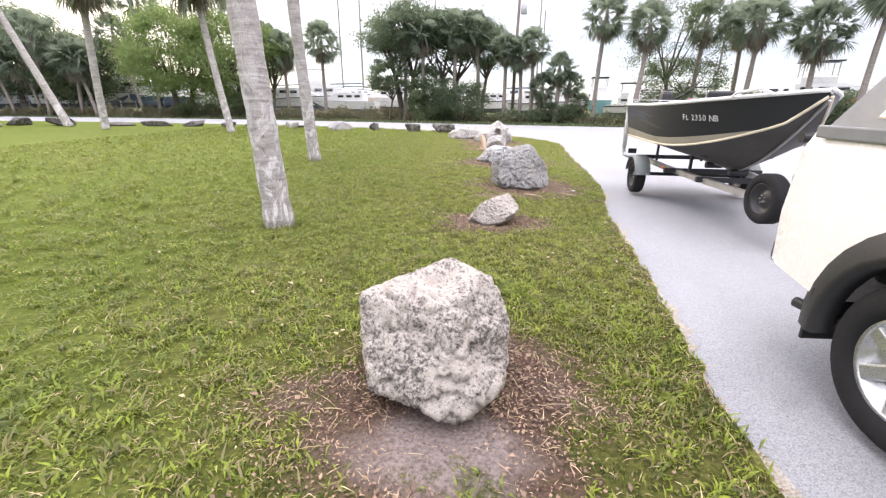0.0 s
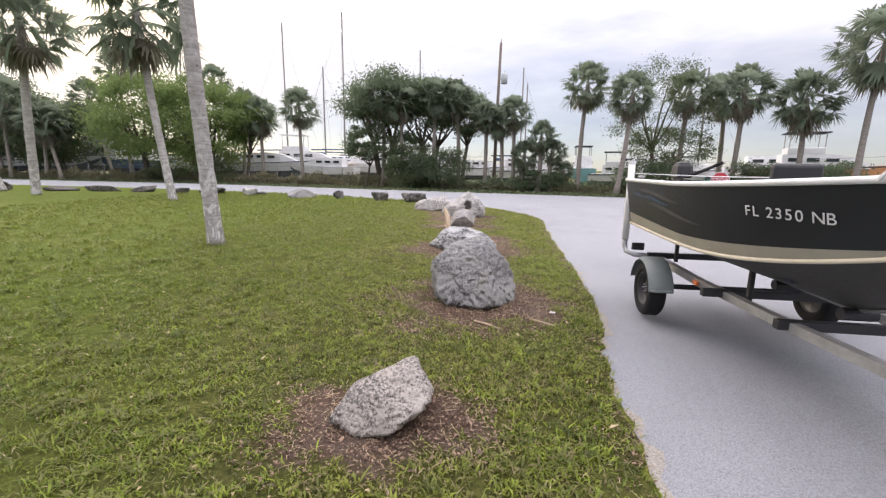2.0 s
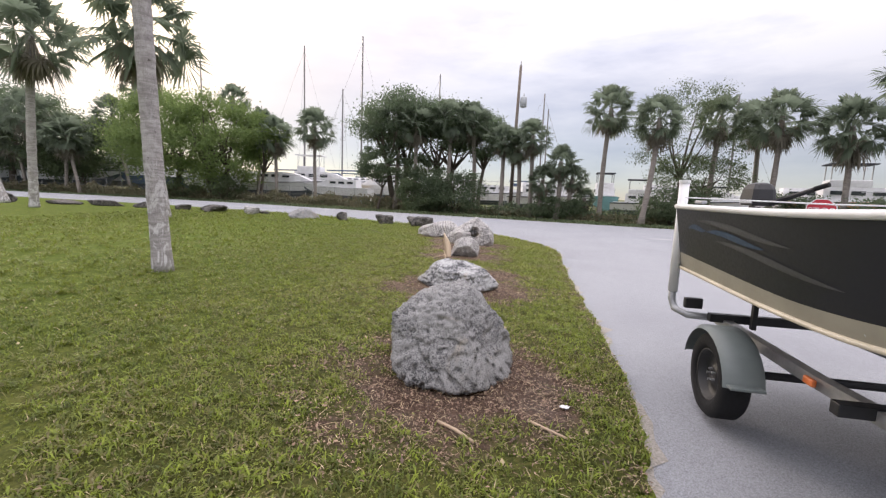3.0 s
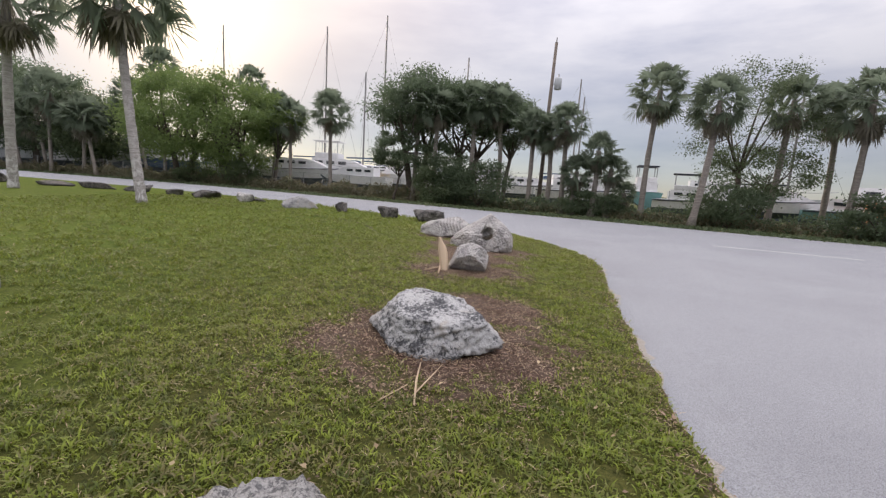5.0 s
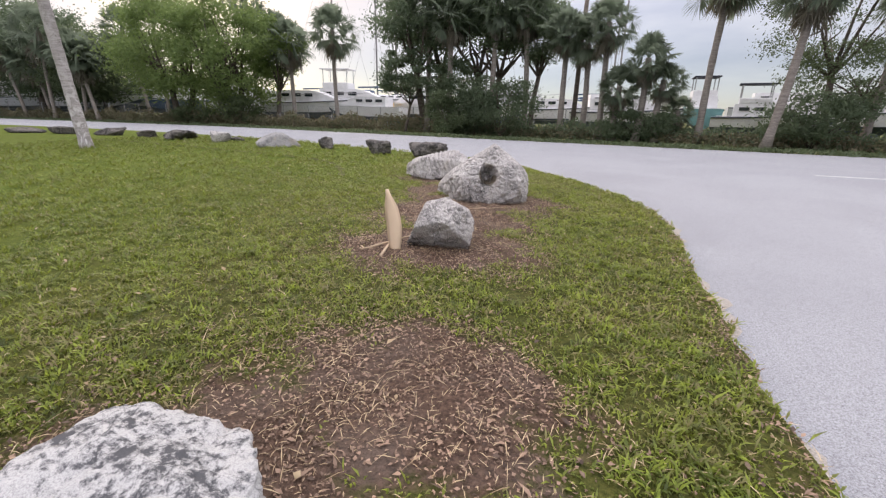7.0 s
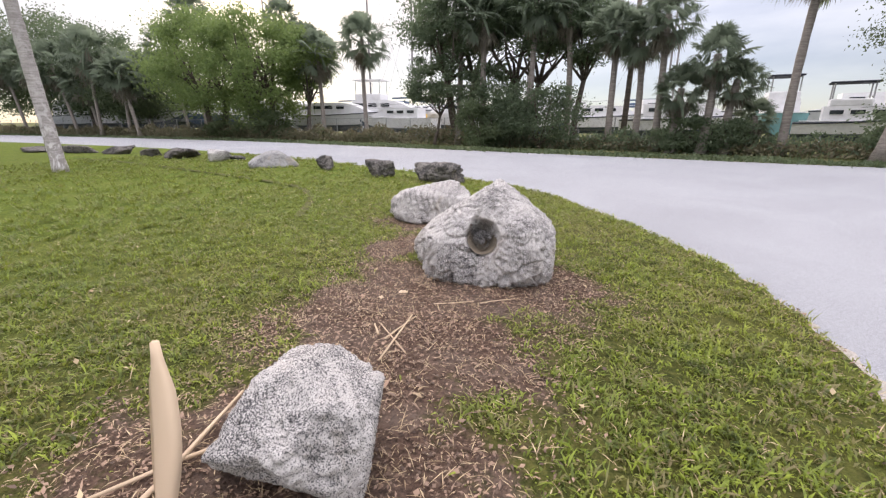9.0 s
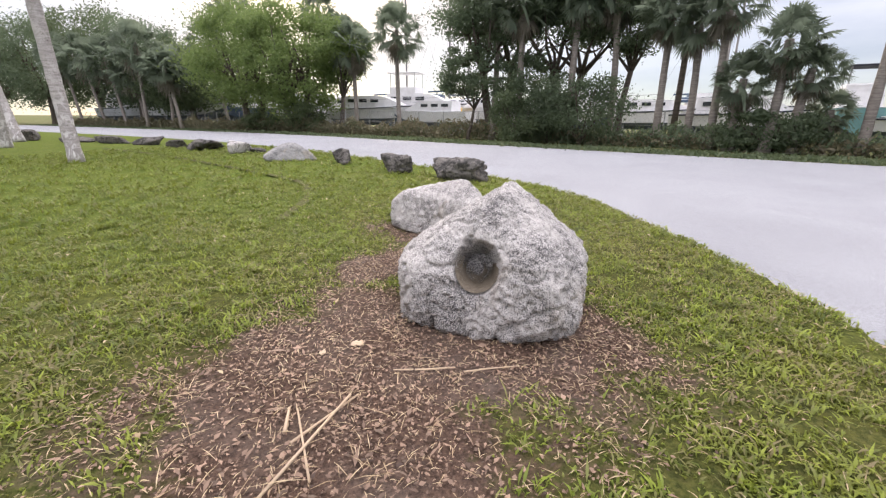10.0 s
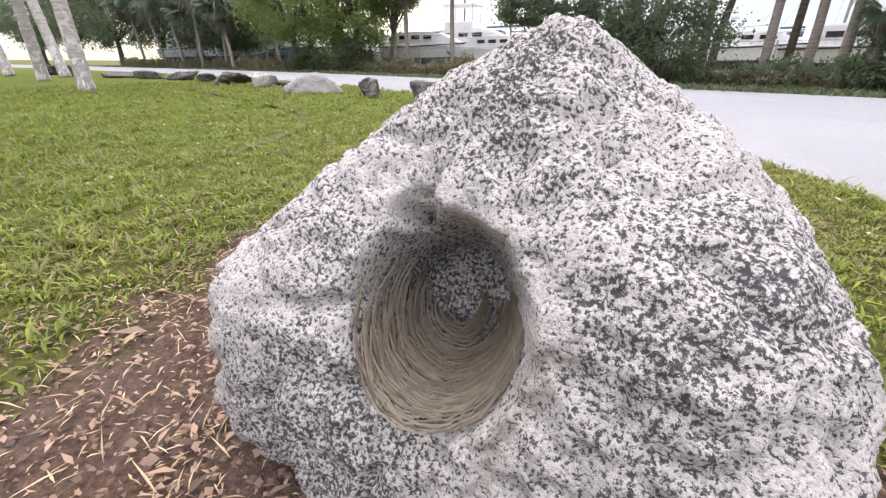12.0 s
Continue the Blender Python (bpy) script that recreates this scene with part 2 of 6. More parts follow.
def grass_material():
    m = Mat("grass_blade", 0.5, 0.0, 0.35)
    each = m.island()
    tuft_shade = m.noise(7.5, 6, 0.75, kind="World")
    patch = m.noise(0.7, 5, 0.6, kind="World", distort=0.5)
    col = m.mix(m.ramp(each, (0.0, 0.0), (1.0, 1.0)), (0.052, 0.088, 0.012), (0.31, 0.385, 0.042))
    # blades in the low noise go near black, as shaded gaps between tufts
    col = m.mix(m.ramp(tuft_shade, (0.40, 0.95), (0.56, 0.0)), col, (0.024, 0.036, 0.010))
    col = m.mix(m.ramp(patch, (0.50, 0.0), (0.70, 0.35)), col, (0.30, 0.28, 0.075))
    # here only brown dead blades, in patches
    thatch_and_shade = m.math("ADD", each, m.math("MULTIPLY", m.math("SUBTRACT", 0.525, m.noise(1.3, 5, 0.7, kind="World")), 1.9))
    col = m.mix(m.ramp(thatch_and_shade, (0.22, 0.9), (0.36, 0.0)), col, (0.20, 0.155, 0.085))
    lush = m.noise(0.33, 3, 0.5, kind="World")
    col = m.mix(m.ramp(lush, (0.50, 0.0), (0.68, 0.5)), col, (0.15, 0.225, 0.02))
    m.colour(m.mix(lush_side(m), col, (0.055, 0.10, 0.012)))
    m.through_light(0.3, (0.36, 0.41, 0.07))
    return m.m


M_LAWN, M_ASPHALT = lawn_material(), asphalt_material()
M_GRASS = grass_material()
M_STRAW = leaf_material("dry_straw", (0.30, 0.21, 0.12), (0.60, 0.49, 0.31), 0.15)
M_STRAW_OLD = leaf_material("weathered_straw", (0.10, 0.082, 0.06), (0.30, 0.25, 0.18), 0.1)
M_CHIPS = leaf_material("bark_mulch", (0.05, 0.031, 0.023), (0.42, 0.285, 0.20), 0.05)
M_PALM = leaf_material("palm_leaf", (0.085, 0.115, 0.08), (0.17, 0.205, 0.145), 0.5)
M_PALM_DRY = leaf_material("dead_palm_leaf", (0.12, 0.108, 0.085), (0.22, 0.20, 0.155), 0.3)
M_LEAF_LIGHT = leaf_material("fresh_leaf", (0.085, 0.135, 0.045), (0.19, 0.25, 0.085), 0.45)
M_LEAF_DARK = leaf_material("dark_leaf", (0.065, 0.092, 0.056), (0.13, 0.17, 0.10), 0.45)
M_LEAF_MID = leaf_material("mid_leaf", (0.06, 0.088, 0.045), (0.13, 0.165, 0.085), 0.35)
M_BRUSH = leaf_material("dry_brush", (0.10, 0.09, 0.06), (0.22, 0.20, 0.12), 0.2)
M_TRUNK = bark_material("palm_trunk_lichen", (0.46, 0.43, 0.42), (0.27, 0.25, 0.24), 7.0, (0.66, 0.645, 0.64))
M_TRUNK_FAR = bark_material("palm_trunk", (0.33, 0.295, 0.265), (0.19, 0.17, 0.15))
M_BARK = bark_material("tree_bark", (0.15, 0.125, 0.105), (0.07, 0.06, 0.05), 5.0)

# ---- helpers for meshes ----


def mesh_of(name, bm, material, smooth=False):
    me = bpy.data.meshes.new(name)
    bm.to_mesh(me)
    bm.free()
    if smooth:
        me.polygons.foreach_set("use_smooth", [True] * len(me.polygons))
    for m in material if isinstance(material, (list, tuple)) else [material]:
        me.materials.append(m)
    return me


def part(name, bm, material, parent=None, label="", smooth=False, at=None):
    ob = new(name, bm if isinstance(bm, bpy.types.Mesh) else mesh_of(name, bm, material, smooth))
    if parent:
        ob.parent = parent
    if at is not None:
        ob.matrix_basis = at
    if label:
        ob["label"] = label
    return ob


def thing(name, m, label, category, group="", kind=""):
    ob = new(name)
    ob.matrix_basis = m
    return tagged(ob, label, category, group, kind)


def add_box(bm, size, m=Matrix(), bevel=0.0, seg=2):
    r = bmesh.ops.create_cube(bm, size=1.0, matrix=m @ Matrix.Diagonal((*size, 1)))
    if bevel:
        edges = list({e for v in r["verts"] for e in v.link_edges})
        bmesh.ops.bevel(bm, geom=edges, offset=bevel, segments=seg, affect="EDGES", profile=0.5)
    return bm


def box(size, m=Matrix(), bevel=0.0, seg=2):
    return add_box(bmesh.new(), size, m, bevel, seg)


def add_tube(bm, points, radii, sides=8, cap=True):
    """A round tube through points, with a radius at each."""
    pts = [Vector(p) for p in points]
    radii = radii if isinstance(radii, (list, tuple)) else [radii] * len(pts)
    rings = []
    side = None
    for i, p in enumerate(pts):
        way = (pts[min(i + 1, len(pts) - 1)] - pts[max(i - 1, 0)]).normalized()
        if side is None:
            side = way.orthogonal().normalized()
        side = (side - way * side.dot(way)).normalized()
        up = way.cross(side)
        rings.append([bm.verts.new(p + (side * math.cos(a) + up * math.sin(a)) * radii[i]) for a in (2 * math.pi * k / sides for k in range(sides))])
    for a, b in zip(rings, rings[1:]):
        for k in range(sides):
            bm.faces.new((a[k], a[(k + 1) % sides], b[(k + 1) % sides], b[k]))
    if cap:
        bm.faces.new(rings[0][::-1])
        bm.faces.new(rings[-1])
    return bm


def tube(points, radii, sides=8, cap=True):
    return add_tube(bmesh.new(), points, radii, sides, cap)


def lathe(profile, axis="z", sides=28, closed=False):
    """Turns (radius, height) pairs round an axis."""
    bm = bmesh.new()
    rings = []
    for r, h in profile:
        ring = []
        for k in range(sides):
            a = 2 * math.pi * k / sides
            c, s = r * math.cos(a), r * math.sin(a)
            ring.append(bm.verts.new((h, c, s) if axis == "x" else (c, s, h)))
        rings.append(ring)
    pairs = list(zip(rings, rings[1:])) + ([(rings[-1], rings[0])] if closed else [])
    for a, b in pairs:
        for k in range(sides):
            bm.faces.new((a[k], a[(k + 1) % sides], b[(k + 1) % sides], b[k]))
    if not closed:
        for ring in (rings[0][::-1], rings[-1]):
            bm.faces.new(ring)
    bmesh.ops.recalc_face_normals(bm, faces=bm.faces)
    return bm


def raw_mesh(name, verts, faces, material):
    """A mesh from numpy arrays; faces is (n, 3) or (n, 4)."""
    me = bpy.data.meshes.new(name)
    n, k = faces.shape
    me.vertices.add(len(verts))
    me.vertices.foreach_set("co", np.ascontiguousarray(verts, dtype=np.float32).ravel())
    me.loops.add(n * k)
    me.loops.foreach_set("vertex_index", np.ascontiguousarray(faces, dtype=np.int32).ravel())
    me.polygons.add(n)
    me.polygons.foreach_set("loop_start", np.arange(0, n * k, k, dtype=np.int32))
    me.update(calc_edges=True)
    me.materials.append(material)
    return me


def smooth_line(points, step):
    """A curve through points, sampled about every step metres."""
    p = np.array(points, float)
    p = np.vstack([2 * p[0] - p[1], p, 2 * p[-1] - p[-2]])
    out = []
    for i in range(1, len(p) - 2):
        n = max(2, int(np.linalg.norm(p[i + 1] - p[i]) / step))
        for t in np.arange(n) / n:
            a, b, c, d = p[i - 1:i + 3]
            out.append(0.5 * (2 * b + (c - a) * t + (2 * a - 5 * b + 4 * c - d) * t * t + (3 * b - a - 3 * c + d) * t ** 3))
    out.append(p[-2])
    return np.array(out)


def inside(poly, x, y):
    """Which points lie in a polygon."""
    res = np.zeros(len(x), bool)
    x0, y0 = poly[:, 0], poly[:, 1]
    x1, y1 = np.roll(x0, -1), np.roll(y0, -1)
    for a, b, c, d in zip(x0, y0, x1, y1):
        if b == d:
            continue
        cross = ((b > y) != (d > y)) & (x < (c - a) * (y - b) / (d - b) + a)
        res ^= cross
    return res


def ripple(x, y, f):
    """Cheap smooth noise, about -1 to 1."""
    return (np.sin(x * f + 1.3 * np.sin(y * f * 0.7 + 2.0)) + np.sin(y * f * 1.1 + 1.7 * np.sin(x * f * 0.6 + 0.5)) + np.sin((x + y) * f * 1.9 + 0.8)) / 3


# ---- the ground, the road and the lawn ----
LAWN_EDGE = [(2.5, -30), (2.75, -8), (2.93, 0), (3.2, 2.3), (3.45, 3.9), (3.75, 6.2), (4.15, 7.8), (4.42, 10.4), (4.6, 12.8), (4.85, 15.2), (5.1, 17.2), (5.05, 18.5),
             (4.72, 19.6), (4.1, 21.0), (3.2, 22.6), (2.3, 23.9), (0, 25.7), (-6.2, 28.9), (-11, 30.9), (-17, 32.8), (-25, 34.4), (-40, 36.2), (-70, 38), (-120, 40)]
FAR_EDGE = [(120, -6), (60, 15.2), (35, 25.6), (21.7, 30.2), (13.4, 32.6), (7.5, 34.3), (-2, 37.2), (-10, 39.6), (-23, 43.4), (-39, 46), (-70, 49.5), (-120, 52)]
DIRT = [(1.45, 1.15, 1.0, 0.85), (1.85, 5.15, 0.72, 0.62), (2.65, 7.9, 1.15, 1.15), (2.45, 11.7, 1.35, 1.2), (2.35, 15.5, 1.05, 0.95), (2.55, 17.9, 1.1, 1.0), (2.25, 16.8, 1.0, 1.0), (1.95, 17.3, 0.85, 0.85), (2.0, 17.8, 0.85, 0.75),
        (1.4, 20.2, 0.95, 0.6), (1.3, 18.9, 0.4, 0.5), (2.65, 12.9, 1.0, 0.85), (1.95, 17.3, 0.55, 0.5), (1.75, 18.0, 0.4, 0.5)]

edge = smooth_line(LAWN_EDGE, 0.12)
ragged = 0.035 * ripple(edge[:, 0], edge[:, 1], 7.0) + 0.03 * ripple(edge[:, 1], edge[:, 0], 23.0) + 0.012 * np.random.default_rng(3).standard_normal(len(edge))
along = np.gradient(edge, axis=0)
along /= np.linalg.norm(along, axis=1)[:, None]
edge = edge + np.stack([along[:, 1], -along[:, 0]], 1) * ragged[:, None]
LAWN_POLY = np.vstack([edge, [(-120, -30)]])
far_edge = smooth_line(FAR_EDGE, 0.8)
far_edge[:, 1] += 0.06 * ripple(far_edge[:, 0], far_edge[:, 1], 3.0)


EDGE_X = [p[0] for p in LAWN_EDGE[:12]]
EDGE_Y = [p[1] for p in LAWN_EDGE[:12]]


def dirt_at(x, y):
    d = np.zeros(len(x))
    wob = np.clip(0.26 * ripple(x, y, 3.3) + 0.20 * ripple(x, y, 9.0) + 0.14 * ripple(x, y, 21.0), -0.4, 0.4)
    for cx, cy, rx, ry in DIRT:
        r = np.sqrt(((x - cx) / rx) ** 2 + ((y - cy) / ry) ** 2) + wob
        d = np.maximum(d, np.clip((1.38 - r) / 0.95, 0, 1))
    rim = np.interp(y, EDGE_Y, EDGE_X) - x
    d = np.maximum(d, np.where(y < 19, 0.45 * np.clip(1.0 - rim / 0.30 + 0.5 * ripple(x, y, 6.0), 0, 1), 0))
    return d


def sand_at(x, y):
    """Bare grey sand worn free of mulch at the foot of a boulder."""
    out = np.zeros(len(x))
    for cx, cy, rx, ry in ((1.45, 0.78, 0.45, 0.34), ):
        r = np.sqrt(((x - cx) / rx) ** 2 + ((y - cy) / ry) ** 2) + 0.25 * ripple(x, y, 7.0)
        out = np.maximum(out, np.clip((1.1 - r) / 0.4, 0, 1))
    return out


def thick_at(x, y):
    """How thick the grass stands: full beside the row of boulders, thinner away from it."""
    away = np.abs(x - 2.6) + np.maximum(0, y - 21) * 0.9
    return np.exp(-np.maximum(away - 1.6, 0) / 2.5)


def flat_sheet(name, outline, z, material, label, category):
    bm = bmesh.new()
    loop = [bm.verts.new((x, y, z)) for x, y in outline]
    f = bm.faces.new(loop)
    if f.normal.z < 0:
        f.normal_flip()
    bmesh.ops.triangulate(bm, faces=[f])
    return tagged(part(name, bm, material), label, category, kind="structure")


def ground_material():
    m = Mat("rough_ground", 0.95, 0.0, 0.1)
    a = m.noise(0.5, 6, 0.65, kind="World")
    f = m.noise(14, 5, 0.7, kind="World")
    col = m.mix(m.ramp(a, (0.35, 0.0), (0.65, 1.0)), (0.085, 0.115, 0.03), (0.16, 0.145, 0.07))
    col = m.mix(m.ramp(f, (0.3, 0.6), (0.6, 0.0)), col, (0.05, 0.05, 0.022))
    m.colour(col).bump(f, 0.8, 0.05)
    return m.m


flat_sheet("ground", [(-2500, -2500), (2500, -2500), (2500, 2500), (-2500, 2500)], -0.09, ground_material(), "rough grassy ground under the trees", "ground")
flat_sheet("road", [tuple(p) for p in edge[::3] - along[::3][:, [1, 0]] * [1, -1] * 0.25][::1] + [tuple(p) for p in far_edge[::-1]] + [(120, -30)], -0.045, M_ASPHALT, "pale weathered asphalt road and drive", "road")


def lawn():
    """A fine sheet near the walk, coarse sheets beyond it, cut along the ragged edge."""
    bm = bmesh.new()
    loop = [bm.verts.new((x, y, -0.012)) for x, y in LAWN_POLY]
    f = bm.faces.new(loop)
    if f.normal.z < 0:
        f.normal_flip()
    skirt = [bm.verts.new((x, y, -0.07)) for x, y in LAWN_POLY]
    for i in range(len(loop) - 2):
        bm.faces.new((loop[i], skirt[i], skirt[i + 1], loop[i + 1]))
    bmesh.ops.triangulate(bm, faces=[f])
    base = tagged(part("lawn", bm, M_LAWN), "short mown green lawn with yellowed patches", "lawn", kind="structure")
    nx, ny = 170, 400
    xs, ys = np.meshgrid(np.linspace(-3.5, 5.3, nx), np.linspace(-2.5, 26.5, ny))
    x, y = xs.ravel(), ys.ravel()
    z = 0.004 + 0.012 * ripple(x, y, 2.1) + 0.006 * ripple(x, y, 8.0)
    z += 0.02 * dirt_at(x, y) * ripple(x, y, 5.0)
    fade = np.clip(np.minimum(np.minimum(x + 3.5, y + 2.5), 26.5 - y) / 0.8, 0, 1)
    z = np.maximum(z, -0.004) * fade + (-0.008) * (1 - fade)
    keep = inside(LAWN_POLY, x, y)
    i = (np.arange(ny - 1)[:, None] * nx + np.arange(nx - 1)[None, :]).ravel()
    faces = np.stack([i, i + 1, i + nx + 1, i + nx], 1)
    faces = faces[keep[faces].all(1)]
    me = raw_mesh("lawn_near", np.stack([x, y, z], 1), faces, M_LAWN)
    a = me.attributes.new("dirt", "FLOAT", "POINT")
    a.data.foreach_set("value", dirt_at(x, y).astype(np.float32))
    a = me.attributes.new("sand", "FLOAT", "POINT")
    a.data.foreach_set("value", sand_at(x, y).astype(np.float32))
    # painted under-grass shade and thatch, strongest where the blades stand thick
    a = me.attributes.new("thatch_and_shade", "FLOAT", "POINT")
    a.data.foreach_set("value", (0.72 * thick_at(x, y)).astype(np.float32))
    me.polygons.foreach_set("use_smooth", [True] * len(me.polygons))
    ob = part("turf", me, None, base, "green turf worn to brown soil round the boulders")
    return base


lawn_ob = lawn()


def strip(name, path, width, z, material, label, category, kind="structure"):
    bm = bmesh.new()
    rows = []
    for i, p in enumerate(path):
        d = np.array(path[min(i + 1, len(path) - 1)]) - np.array(path[max(i - 1, 0)])
        d = d / np.linalg.norm(d)
        n = np.array([-d[1], d[0]]) * width / 2
        rows.append((bm.verts.new((*(p + n), z)), bm.verts.new((*(p - n), z))))
    for a, b in zip(rows, rows[1:]):
        bm.faces.new((a[0], a[1], b[1], b[0]))
    bmesh.ops.recalc_face_normals(bm, faces=bm.faces)
    return tagged(part(name, bm, material), label, category, kind=kind)


M_LINE = painted("worn_road_paint", (0.62, 0.62, 0.62), 0.8, dirt=0.35, scale=6)
strip("road_line", smooth_line([(10.4, 24.5), (12.5, 24.15), (14.7, 23.7)], 0.5), 0.12, -0.040, M_LINE, "worn white painted line on the road", "road marking")


# ---- grass blades, straw and mulch ----
def blades(name, x, y, length, width, material, seed, lean=0.6, z0=0.0, flat=0.0):
    """Bent, leaf-shaped blades; each is two triangles."""
    rng = np.random.default_rng(seed)
    n = len(x)
    a = rng.uniform(0, 2 * math.pi, n)
    h = length * rng.uniform(0.55, 1.25, n)
    w = width * rng.uniform(0.7, 1.3, n)
    out = lean * rng.uniform(0.3, 1.3, n)
    dx, dy = np.cos(a), np.sin(a)
    sx, sy = -dy * w / 2, dx * w / 2
    base = np.stack([x, y, np.full(n, z0)], 1)
    up = (1 - flat)
    m1 = base + np.stack([dx * h * out * 0.35, dy * h * out * 0.35, h * 0.55 * up + 0.004], 1)
    tip = base + np.stack([dx * h * out, dy * h * out, h * up * rng.uniform(0.55, 0.95, n) + 0.004], 1)
    s = np.stack([sx, sy, np.zeros(n)], 1)
    v = np.stack([base, m1 + s, m1 - s, tip], 1).reshape(-1, 3)
    i = np.arange(n)[:, None] * 4
    faces = np.concatenate([i + [0, 1, 2], i + [2, 1, 3]])
    return raw_mesh(name, v, faces, material)


def scatter_grass():
    """Tufts of broad blades, thick near the walk and thinning out smoothly over the lawn."""
    rng = np.random.default_rng(11)
    for y0, y1, seed in ((-0.8, 7.0, 1), (7.0, 15.0, 2), (15.0, 25.0, 3), (25.0, 31.0, 4)):
        tufts = int(21.3 * (y1 - y0) * 430)
        cx, cy = rng.uniform(-16, 5.3, tufts), rng.uniform(y0, y1, tufts)
        dense = np.clip(thick_at(cx, cy), 0.06, 1)
        ok = rng.uniform(0, 1, tufts) < dense * np.clip(0.75 + 0.5 * ripple(cx, cy, 5.0), 0.25, 1)
        cx, cy = cx[ok], cy[ok]
        vigour = rng.uniform(0.45, 1.35, len(cx))
        own = np.repeat(np.arange(len(cx)), 12)
        spread = 0.036 * rng.uniform(0.6, 1.4, len(cx))[own]
        ox, oy = rng.standard_normal(len(own)) * spread, rng.standard_normal(len(own)) * spread
        x, y = cx[own] + ox, cy[own] + oy
        ok = inside(LAWN_POLY, x, y) & (rng.uniform(0, 1, len(x)) > dirt_at(x, y) * 1.45)
        x, y, own, ox, oy = x[ok], y[ok], own[ok], ox[ok], oy[ok]
        size = np.clip(np.clip(thick_at(x, y), 0.06, 1) ** -0.28, 1, 2.0)
        tall = vigour[own] * (0.55 + 0.8 * np.exp(-(ox * ox + oy * oy) / 0.0022))
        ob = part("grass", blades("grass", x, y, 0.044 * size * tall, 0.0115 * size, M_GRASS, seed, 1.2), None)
        tagged(ob, "short mown grass blades, green and yellowish", "grass", kind="stuff")
        m = rng.uniform(0, 1, len(x)) < 0.03
        ob = part("dry_grass", blades("dry_grass", x[m] + 0.02, y[m], 0.05 * size[m], 0.005 * size[m], M_STRAW, seed + 20, 1.5, 0.014, 0.5), None)
        tagged(ob, "dry clippings lying in the mown grass", "grass", kind="stuff")


scatter_grass()


def scatter_mulch():
    rng = np.random.default_rng(5)
    n = 480000
    x, y = rng.uniform(0, 5.2, n), rng.uniform(-0.2, 21.5, n)
    d = dirt_at(x, y)
    d = d * (1 - 0.9 * sand_at(x, y))
    ok = inside(LAWN_POLY, x, y) & (rng.uniform(0, 1, n) < d * np.clip(0.7 + 0.35 * ripple(x, y, 6.0), 0.25, 1) + 0.004)
    x, y = x[ok], y[ok]
    half = rng.uniform(0, 1, len(x)) < 0.80
    ob = part("leaf_litter", blades("leaf_litter", x[half], y[half], 0.018 * rng.lognormal(0, 0.5, half.sum()), 0.014 * rng.lognormal(0, 0.4, half.sum()), M_CHIPS, 6, 1.0, 0.016, 0.75), None)
    tagged(ob, "brown bark mulch and dead leaves round the boulders", "mulch", kind="stuff")
    ob = part("straw", blades("straw", x[~half], y[~half], 0.055 * rng.lognormal(0, 0.5, (~half).sum()), 0.0045, M_STRAW, 7, 1.1, 0.022, 0.85), None)
    tagged(ob, "pale dry straw scattered over bare soil", "straw", kind="stuff")


scatter_mulch()


M_RUT = Mat("flattened_grass", 0.95, 0.0, 0.1)
M_RUT.colour(M_RUT.mix(M_RUT.noise(20, 5, 0.7, kind="World"), (0.05, 0.05, 0.02), (0.11, 0.11, 0.04)))
strip("tyre_track", smooth_line([(-0.9, 19.9), (-1.75, 21.5), (-3.0, 22.7), (-4.6, 23.4), (-8.3, 24.65), (-12.9, 26.0), (-17, 26.8)], 0.3), 0.15, 0.026, M_RUT.m, "dark tyre track curving over the lawn", "tyre track")



def gritty_edge():
    """Sandy grit that has washed from the lawn onto the road, uneven in width."""
    m = Mat("sandy_grit", 0.95, 0.0, 0.1)
    g = m.noise(60, 4, 0.75, kind="World")
    m.colour(m.mix(m.ramp(g, (0.35, 0.0), (0.65, 1.0)), (0.22, 0.195, 0.165), (0.44, 0.41, 0.37))).bump(g, 0.6, 0.01)
    sel = np.where((edge[:, 1] > -3) & (edge[:, 0] > -8))[0]
    bm = bmesh.new()
    rows = []
    for i in sel:
        p, d = edge[i], along[i]
        out = np.array([d[1], -d[0]])
        w = 0.045 + 0.05 * math.sin(i * 0.31) + 0.035 * math.sin(i * 1.7) + 0.025 * math.sin(i * 4.1)
        a, b = p - out * 0.03, p + out * max(0.015, w)
        rows.append((bm.verts.new((*a, -0.030)), bm.verts.new((*b, -0.0405))))
    for a, b in zip(rows, rows[1:]):
        bm.faces.new((a[0], a[1], b[1], b[0]))
    bmesh.ops.recalc_face_normals(bm, faces=bm.faces)
    tagged(part("road_edge_grit", bm, m.m), "pale sandy grit along the road edge", "grit", kind="structure")


gritty_edge()


def fallen_leaves():
    rng = np.random.default_rng(19)
    n = 420
    x, y = rng.uniform(-4, 5, n), rng.uniform(-0.5, 22, n)
    ok = inside(LAWN_POLY, x, y)
    ob = part("fallen_leaves", blades("fallen_leaves", x[ok], y[ok], 0.055, 0.03, M_STRAW, 91, 1.0, 0.03, 0.6), None)
    tagged(ob, "pale dead leaves scattered on the lawn", "leaves", kind="stuff")


fallen_leaves()

